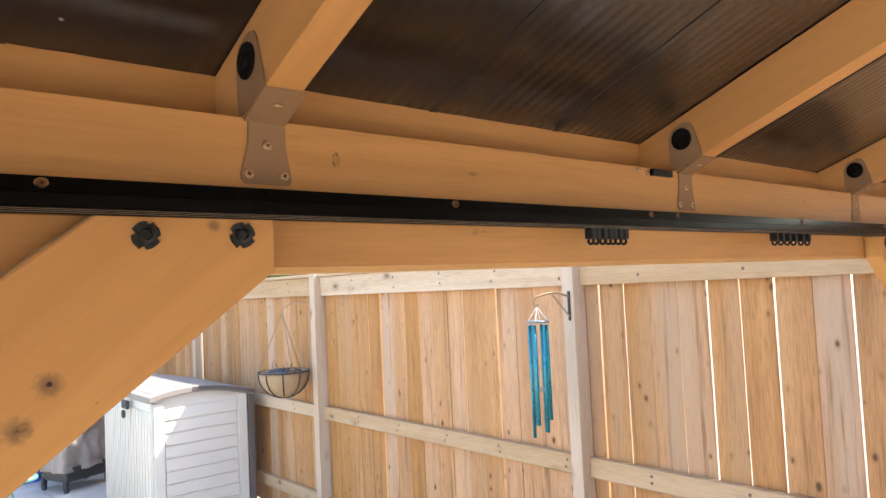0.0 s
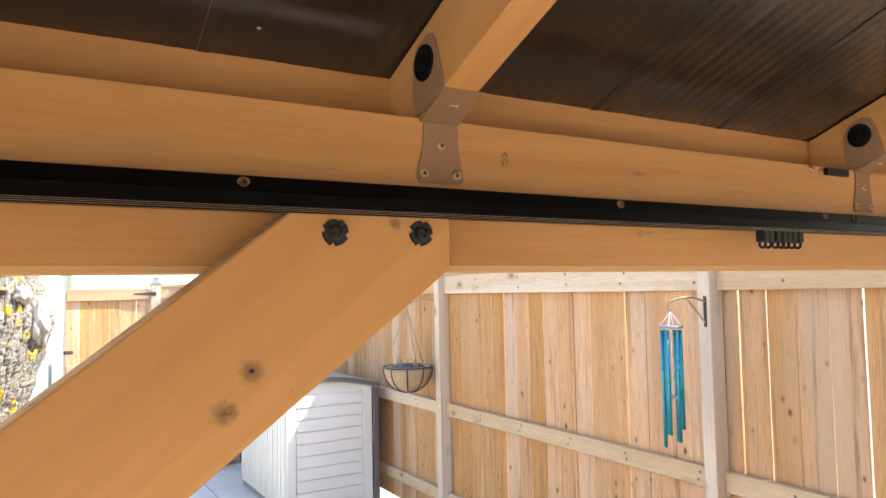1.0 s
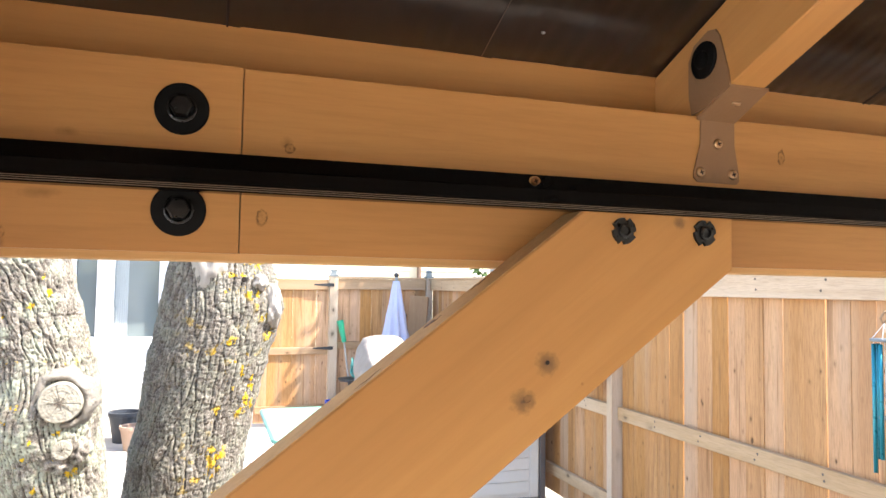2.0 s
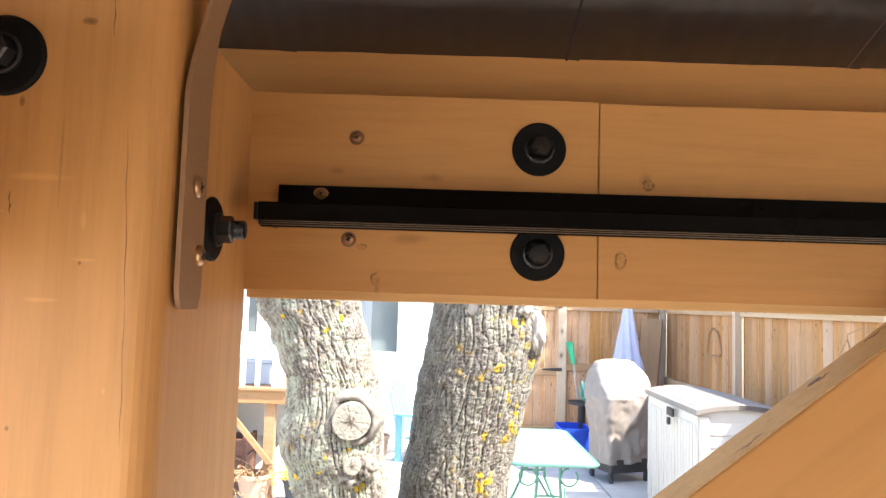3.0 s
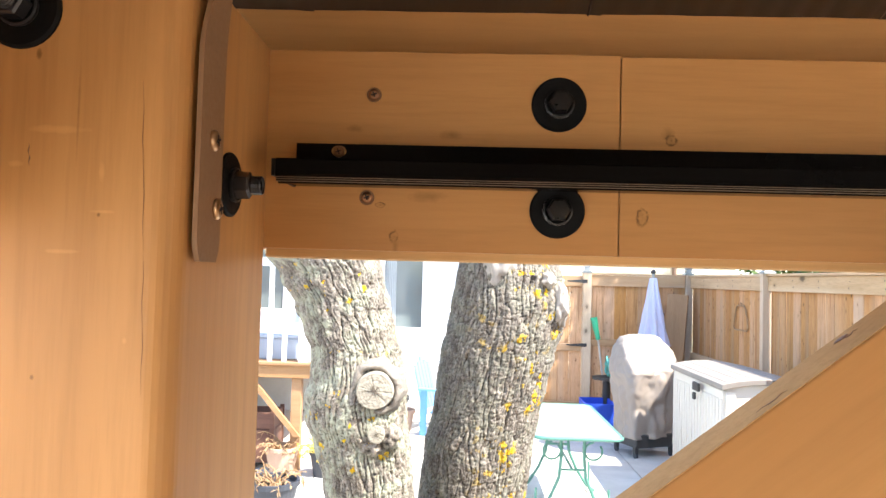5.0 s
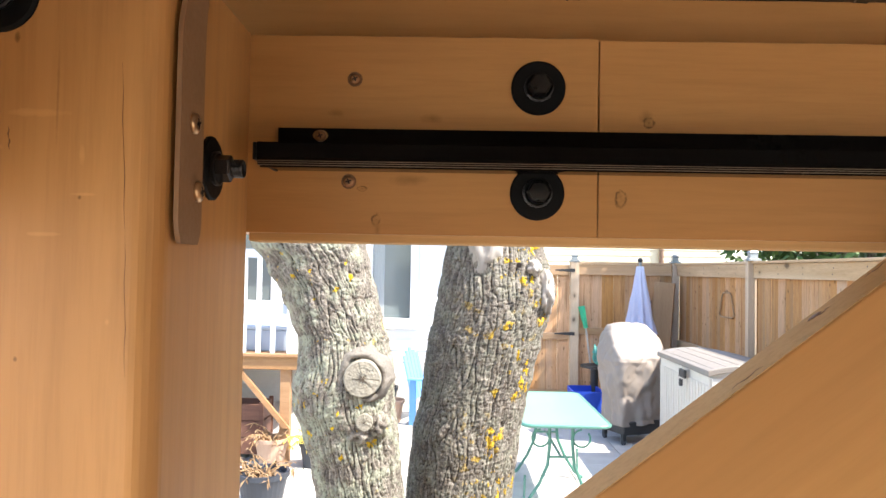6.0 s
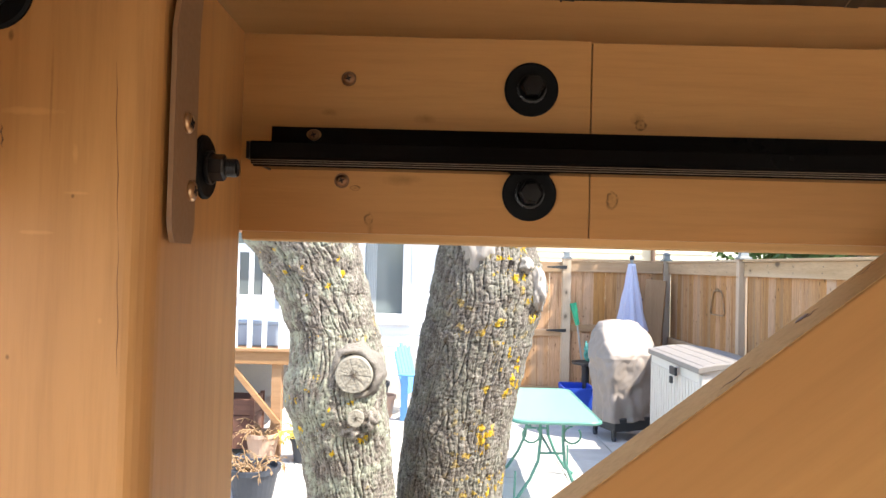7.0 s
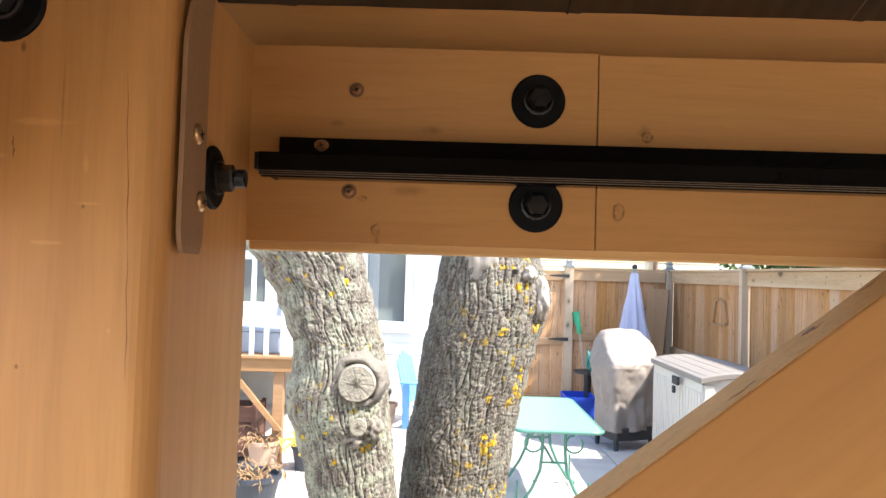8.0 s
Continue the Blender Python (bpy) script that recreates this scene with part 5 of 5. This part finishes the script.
lap = 0.16
zz = GZ + 0.56
while zz < 3.05:
    for x0, x1 in ((-8.9, WX0 - 0.09), (WX1 + 0.09, 0.36)) if WZ0 - 0.14 < zz < WZ1 + 0.02 else ((-8.9, 0.36),):
        under(part("siding_board", prism([(HY - 0.001, zz), (HY - 0.020, zz), (HY - 0.006, zz + lap), (HY - 0.001, zz + lap)], "x", x0, x1), white_paint, house), house)
    zz += lap
roof_h = prism([(HY - 0.5, 3.05), (HY - 0.5, 3.15), (HY + 3.5, 4.6), (HY + 7.5, 3.15), (HY + 7.5, 3.05), (HY + 3.5, 4.45)], "x", -9.4, 0.75)
under(part("roof", roof_h, resin_dark, house), house)
win = under(part("window_frame", prism([(WX0, WZ0), (WX1, WZ0), (WX1, WZ1), (WX0, WZ1)], "y", HY + 0.05, HY + 0.052), pane_mat, house), house)
win.name = "window_pane"
for b in ((WX0 - 0.08, HY - 0.03, WZ0 - 0.07, WX0 + 0.03, HY + 0.045, WZ1 + 0.07), (WX1 - 0.03, HY - 0.03, WZ0 - 0.07, WX1 + 0.08, HY + 0.045, WZ1 + 0.07), (WX0 + 0.03, HY - 0.03, WZ1 - 0.03, WX1 - 0.03, HY + 0.045, WZ1 + 0.07),
          (WX0 + 0.03, HY - 0.03, WZ0 - 0.07, WX1 - 0.03, HY + 0.045, WZ0 + 0.04), (-1.36, HY - 0.02, WZ0 + 0.04, -1.16, HY + 0.045, WZ1 - 0.03)):
    under(part("window_frame", box(*b, 0.005), white_paint, house), house)
under(part("window_sill", box(WX0 - 0.12, HY - 0.07, WZ0 - 0.10, WX1 + 0.12, HY - 0.021, WZ0 - 0.07, 0.006), white_paint, house), house)
# a second window above the deck
under(part("window_pane", box(-2.92, HY - 0.030, 1.45, -2.52, HY - 0.024, 2.34), pane_mat, house), house)
for b in ((-2.99, HY - 0.045, 1.38, -2.921, HY - 0.0215, 2.41), (-2.519, HY - 0.045, 1.38, -2.45, HY - 0.0215, 2.41), (-2.92, HY - 0.045, 1.38, -2.52, HY - 0.0215, 1.449), (-2.92, HY - 0.045, 2.341, -2.52, HY - 0.0215, 2.41)):
    under(part("window_frame", box(*b, 0.005), white_paint, house), house)
# curtain gathered to one side of the pane
bm = bmesh.new()
cols = []
for i in range(25):
    x = -1.155 + 0.15 * i / 24
    cols.append([bm.verts.new((x, HY + 0.047 + 0.0018 * math.sin(i * 1.6), z)) for z in (WZ0 + 0.05, WZ1 - 0.04)])
for p, q in zip(cols, cols[1:]):
    bm.faces.new((p[0], q[0], q[1], p[1]))
cur = under(part("curtain", bm, curtain_mat, house), house)
under(part("foundation", box(-8.9, HY - 0.028, GZ - 0.05, 0.36, HY - 0.0005, GZ + 0.55), paver_mat, house), house)

# ---------------------------------------------------------------- deck with railing
deck = thing("deck", (-3.2, 7.4, GZ), "raised brown wooden deck with pale railing", "deck")
bpy.context.view_layer.update()
DX, DY0, DZ = -1.46, 6.0, 1.10
under(part("front_joist", box(-6.0, DY0, DZ - 0.145, DX, DY0 + 0.04, DZ - 0.026, 0.003), deck_wood, deck), deck)
under(part("side_joist", box(DX - 0.04, DY0 + 0.041, DZ - 0.145, DX, HY - 0.03, DZ - 0.026, 0.003), deck_wood, deck), deck)
for k in range(20):
    y0 = DY0 - 0.03 + k * 0.15
    under(part("deck_board", box(-6.0, y0, DZ - 0.025, DX + 0.02, y0 + 0.143, DZ, 0.002), deck_wood, deck), deck)
for px in (-1.62, -3.4, -5.2):
    under(part("deck_post", box(px - 0.045, DY0 + 0.041, GZ, px + 0.045, DY0 + 0.13, DZ - 0.026), deck_wood, deck), deck)
    bm = bmesh.new()
    b = prism([(px, 0.42), (px + 0.06, 0.42), (px - 0.40, DZ - 0.15), (px - 0.46, DZ - 0.15)], "y", DY0 + 0.0, DY0 + 0.038)
    under(part("knee_brace", b, deck_wood, deck), deck)
for px in (-1.56, -2.9, -4.3, -5.8):
    under(part("railing_post", box(px - 0.05, DY0 + 0.02, DZ, px + 0.05, DY0 + 0.12, DZ + 1.0, 0.004), white_paint, deck), deck)
for z0, z1 in ((DZ + 0.36, DZ + 0.46), (DZ + 0.88, DZ + 0.96)):
    under(part("railing_bar", box(-5.8, DY0 + 0.045, z0, -1.61, DY0 + 0.085, z1, 0.003), grey_plastic, deck), deck)
for k in range(30):
    px = -1.75 - 0.135 * k
    under(part("baluster", box(px - 0.018, DY0 + 0.046, DZ + 0.461, px + 0.018, DY0 + 0.084, DZ + 0.88), white_paint, deck), deck)
    under(part("baluster", box(px - 0.018, DY0 + 0.046, DZ + 0.001, px + 0.018, DY0 + 0.084, DZ + 0.359), white_paint, deck), deck)
bench = thing("deck_box", (-1.85, 6.35, DZ), "grey plastic storage box standing on the deck", "box")
part("body", box(-0.35, -0.15, 0.0, 0.25, 0.2, 0.20, 0.012, 2), grey_plastic, bench)
part("lid", box(-0.37, -0.17, 0.201, 0.27, 0.22, 0.235, 0.010, 2), grey_plastic, bench)

# ---------------------------------------------------------------- pots and planters by the deck
planter = thing("wooden_planter", (-2.02, 6.25, GZ), "red brown wooden planter box beside the deck", "planter")
for k in range(3):
    z0 = 0.06 + k * 0.155
    for b in ((-0.26, -0.17, z0, 0.19, -0.145, z0 + 0.148), (-0.26, 0.145, z0, 0.19, 0.17, z0 + 0.148), (0.165, -0.144, z0, 0.19, 0.144, z0 + 0.148), (-0.26, -0.144, z0, -0.235, 0.144, z0 + 0.148)):
        part("plank", box(*b, 0.003), planter_wood, planter)
for px in (-0.25, 0.18):
    for py in (-0.18, 0.18):
        part("leg", box(px - 0.02, py - 0.008, 0.0, px + 0.02, py + 0.008, 0.54), planter_wood, planter)
part("soil", box(-0.234, -0.143, 0.40, 0.164, 0.143, 0.46), pot_black, planter)


def dead_plant(parent, r, z0, hgt, count, mat, seed):
    rnd = random.Random(seed)
    leaves = bmesh.new()
    for i in range(count):
        a, q = rnd.uniform(0, 6.28), rnd.uniform(0, r * 0.6)
        p = [Vector((q * math.cos(a), q * math.sin(a), z0))]
        d = Vector((math.cos(a) * rnd.uniform(0.2, 1.2), math.sin(a) * rnd.uniform(0.2, 1.2), 1.0)).normalized()
        ln = hgt * rnd.uniform(0.5, 1.0)
        for k in range(4):
            p.append(p[-1] + d * ln / 4)
            d = (d + Vector((rnd.uniform(-0.4, 0.4), rnd.uniform(-0.4, 0.4), -0.45))).normalized()
        part("stalk", tube(p, [0.009, 0.007, 0.005, 0.004, 0.002], 5), mat, parent)
        # withered leaves on the stalk
        bm = leaves
        for k in range(5):
            c = p[rnd.randint(1, 4)]
            e = Vector((rnd.uniform(-1, 1), rnd.uniform(-1, 1), rnd.uniform(-0.8, 0.4))).normalized() * rnd.uniform(0.03, 0.07)
            s = e.cross(Vector((0, 0, 1))).normalized() * 0.009
            v = [bm.verts.new(x) for x in (c, c + e * 0.5 + s, c + e + Vector((0, 0, -0.02)), c + e * 0.5 - s)]
            bm.faces.new(v)
    tagged(part("leaves", leaves, mat, parent), kind="stuff")


def round_pot(x, y, r, h, mat, label, plant=None, seed=1, count=26, tall=0.3):
    p = thing("flower_pot", (x, y, GZ), label, "plant pot")
    part("pot", lathe([(0, 0), (r * 0.72, 0), (r * 0.98, h * 0.86), (r * 1.06, h * 0.87), (r * 1.06, h), (r * 0.94, h), (r * 0.9, h * 0.86), (0, h * 0.84)], 28), mat, p)
    if plant:
        dead_plant(p, r, h * 0.82, tall, count, plant, seed)
    return p


round_pot(-1.49, 4.83, 0.19, 0.27, pot_black, "dark blue grey plastic pot with withered plants", dry_leaf, 3, 22, 0.30)
round_pot(-1.72, 6.0, 0.15, 0.24, terracotta, "clay pot with dry stalks near the deck", dry_leaf, 5, 20, 0.32)
round_pot(-1.32, 5.95, 0.13, 0.22, pot_black, "black pot with a few yellow leaves", yellow_leaf, 9, 18, 0.34)
round_pot(-0.78, 7.9, 0.14, 0.26, terracotta, "pale clay pot by the house wall")
round_pot(-0.92, 8.35, 0.17, 0.34, pot_black, "black plastic pot stacked by the house wall")


def garden_chair():
    c = thing("garden_chair", (-0.17, 7.9, GZ), "light blue plastic garden chair by the house", "chair", turn=72)
    for k in range(5):
        x = -0.24 + k * 0.10
        b = box(x, 0.22, 0.34, x + 0.09, 0.24, 0.95 - 0.04 * abs(k - 2), 0.006)
        bmesh.ops.transform(b, matrix=pose(0, 0, 0, -14), verts=b.verts[:])
        part("back_slat", b, blue_chair, c)
    for k in range(5):
        part("seat_slat", box(-0.26, -0.30 + k * 0.105, 0.30 - k * 0.012, 0.26, -0.205 + k * 0.105, 0.32 - k * 0.012, 0.005), blue_chair, c)
    for sx in (-1, 1):
        part("arm", box(sx * 0.31 - 0.05, -0.36, 0.52, sx * 0.31 + 0.05, 0.34, 0.545, 0.008), blue_chair, c)
        part("leg", box(sx * 0.29 - 0.015, -0.33, 0.0, sx * 0.29 + 0.015, -0.25, 0.52, 0.004), blue_chair, c)
        part("leg", box(sx * 0.29 - 0.015, 0.24, 0.0, sx * 0.29 + 0.015, 0.32, 0.52, 0.004), blue_chair, c)
    return c


garden_chair()

# ---------------------------------------------------------------- beyond the fence
nb = thing("neighbour_house", (3.5, 14.5, GZ), "cream house with lap siding behind the fence", "house")
bpy.context.view_layer.update()
under(part("wall", box(0.9, 14.5, GZ, 5.6, 20, 4.6), cream_siding, nb), nb)
zz = GZ + 1.0
while zz < 4.5:
    under(part("siding_board", prism([(14.499, zz), (14.474, zz), (14.492, zz + 0.13), (14.499, zz + 0.13)], "x", 0.9, 5.6), cream_siding, nb), nb)
    zz += 0.13
under(part("downspout", tube([(4.3, 14.42, GZ), (4.3, 14.42, 4.5)], 0.05, 10), brown_trim, nb), nb)
under(part("roof", prism([(13.9, 4.5), (13.9, 4.62), (17.2, 6.4), (20.6, 4.62), (20.6, 4.5), (17.2, 6.2)], "x", 0.5, 6.0), resin_dark, nb), nb)


def shrub(x, y, r, h, seed, count=5200, leaf=1.0):
    t = thing("shrub", (x, y, GZ), "green leafy shrub standing beyond the fence", "shrub", group="shrubs beyond the fence")
    rnd = random.Random(seed)
    bm = bmesh.new()
    for k in range(9):
        a = rnd.uniform(0, 6.28)
        tube([(0, 0, 0), (0.3 * r * math.cos(a), 0.3 * r * math.sin(a), h * 0.4), (0.7 * r * math.cos(a), 0.7 * r * math.sin(a), h * rnd.uniform(0.7, 0.95))], [0.05, 0.03, 0.01], 6, bm)
    part("branches", bm, bark_mat, t)
    verts, faces = [], []
    for k in range(count):
        d = Vector((rnd.gauss(0, 1), rnd.gauss(0, 1), rnd.gauss(0, 1))).normalized()
        q = rnd.uniform(0.55, 1.0) * (1 + 0.3 * noise.noise(d * 2.3 + Vector((seed, 0, 0))))
        c = Vector((d.x * r * q, d.y * r * q, h * 0.55 + d.z * h * 0.45 * q))
        e = Vector((rnd.uniform(-1, 1), rnd.uniform(-1, 1), rnd.uniform(-1, 1))).normalized() * rnd.uniform(0.03, 0.07) * leaf
        s = e.orthogonal().normalized() * 0.022 * leaf
        i = len(verts)
        verts += [c - e, c + s, c + e, c - s]
        faces.append((i, i + 1, i + 2, i + 3))
    me = bpy.data.meshes.new("crown")
    me.from_pydata(verts, [], faces)
    me.materials.append(green_leaf)
    cr = new("crown", me)
    cr.parent = t
    tagged(cr, kind="stuff")
    return t


shrub(6.3, 11.2, 1.1, 2.75, 11)
shrub(8.4, 11.6, 1.2, 2.7, 12)
# height added out of view, so that the crown shades the far fence
shrub(4.5, 7.9, 1.3, 5.6, 13, 11000, 1.6)

# ---------------------------------------------------------------- patio slabs
patio = thing("patio", (0, 6, GZ), "pale concrete patio slabs with narrow joints", "patio", kind="structure")
bpy.context.view_layer.update()
slab_mesh = None
for i in range(10):
    for j in range(12):
        x, y = -2.9 + i * 0.6, 2.3 + j * 0.6
        if slab_mesh is None:
            bm = box(-0.296, -0.296, -0.05, 0.296, 0.296, 0.0, 0.004)
            s = part("slab", bm, paver_mat, patio)
            slab_mesh = s.data
        else:
            s = new("slab", slab_mesh)
            s.parent = patio
        s.matrix_parent_inverse = patio.matrix_world.inverted()
        s.location = (x, y, GZ + random.uniform(-0.003, 0.003))
        s.rotation_euler = (0, 0, random.choice((0, 1, 2, 3)) * math.pi / 2)

# ---------------------------------------------------------------- fence boards
BW = 0.1395


def board_mesh(w, h, half=0.007, soft=0.0014):
    return box(-w / 2, -half, 0, w / 2, half, h, soft)


def plank_row(owner, meshes, count, place, spaced=lambda i: False):
    for i in range(count):
        mesh = random.choice(meshes[:-2] if spaced(i) else meshes[-2:])
        b = new("board", mesh)
        b.parent = owner
        b.matrix_parent_inverse = owner.matrix_world.inverted()
        b.matrix_basis = place(i)


widths = (0.1335, 0.1348, 0.1340, 0.1353, 0.1358, 0.1366, 0.1372)
meshes = []
for w in widths:
    me = bpy.data.meshes.new("board")
    bm = board_mesh(w, FTOP - 0.02 - GZ - 0.04, 0.0045, 0.0022) if w < 0.136 else board_mesh(w, FTOP - 0.02 - GZ - 0.04)
    bm.to_mesh(me)
    bm.free()
    me.materials.append(cedar)
    meshes.append(me)
plank_row(fence_side, meshes, 69, lambda i: pose(FX + 0.009 + random.uniform(0, 0.003), -0.80 + i * BW + random.uniform(-0.0012, 0.0012), GZ + 0.04, 0, random.uniform(-0.1, 0.1), 90) @ pose(0, 0, 0, 0, random.uniform(-0.12, 0.12), 0), lambda i: i < 17 and i % 4 != 2 or i in (20, 24, 29, 37, 45))
far_meshes = []
for w in (0.1495, 0.1500):
    me = bpy.data.meshes.new("board")
    bm = board_mesh(w, FTOP - 0.02 - GZ - 0.04)
    bm.to_mesh(me)
    bm.free()
    me.materials.append(cedar)
    far_meshes.append(me)
plank_row(fence_far, far_meshes, 8, lambda i: pose(1.636 + i * 0.151, CORNER_Y + 0.011, GZ + 0.04, 0, random.uniform(-0.12, 0.12), 0))
gate_meshes = []
for w in (0.1520, 0.1526):
    me = bpy.data.meshes.new("board")
    bm = board_mesh(w, FTOP - 0.06 - GZ - 0.06)
    bm.to_mesh(me)
    bm.free()
    me.materials.append(cedar)
    gate_meshes.append(me)
plank_row(gate, gate_meshes, 6, lambda i: pose(0.595 + i * 0.153, CORNER_Y + 0.008, GZ + 0.06, 0, random.uniform(-0.1, 0.1), 0))

# nails in the rails of the side fence, with dark stains round them
nail_mesh = None
for z in (FTOP - 0.055, FTOP - 0.115, 0.985, 1.020):
    for i in range(20):
        y = -0.62 + i * 0.465 + random.uniform(-0.02, 0.02)
        if min(abs(y - p) for p in POSTS_Y) < 0.07:
            continue
        if nail_mesh is None:
            n = part("nail", lathe([(0.0075, -0.0004), (0.0070, 0.0006), (0.0028, 0.0009), (0.0026, 0.0016), (0, 0.0017)], 10, Matrix.Rotation(radians(-90), 4, "Y")), rust_wire, fence_side)
            n.data.materials[0] = paint("nail_stain", (0.13, 0.095, 0.07), 0.7, spots=0.5, size=300)
            nail_mesh = n.data
        else:
            n = new("nail", nail_mesh)
            n.parent = fence_side
        n.matrix_parent_inverse = fence_side.matrix_world.inverted()
        n.location = (FX - 0.0402, y, z + random.uniform(-0.006, 0.006))
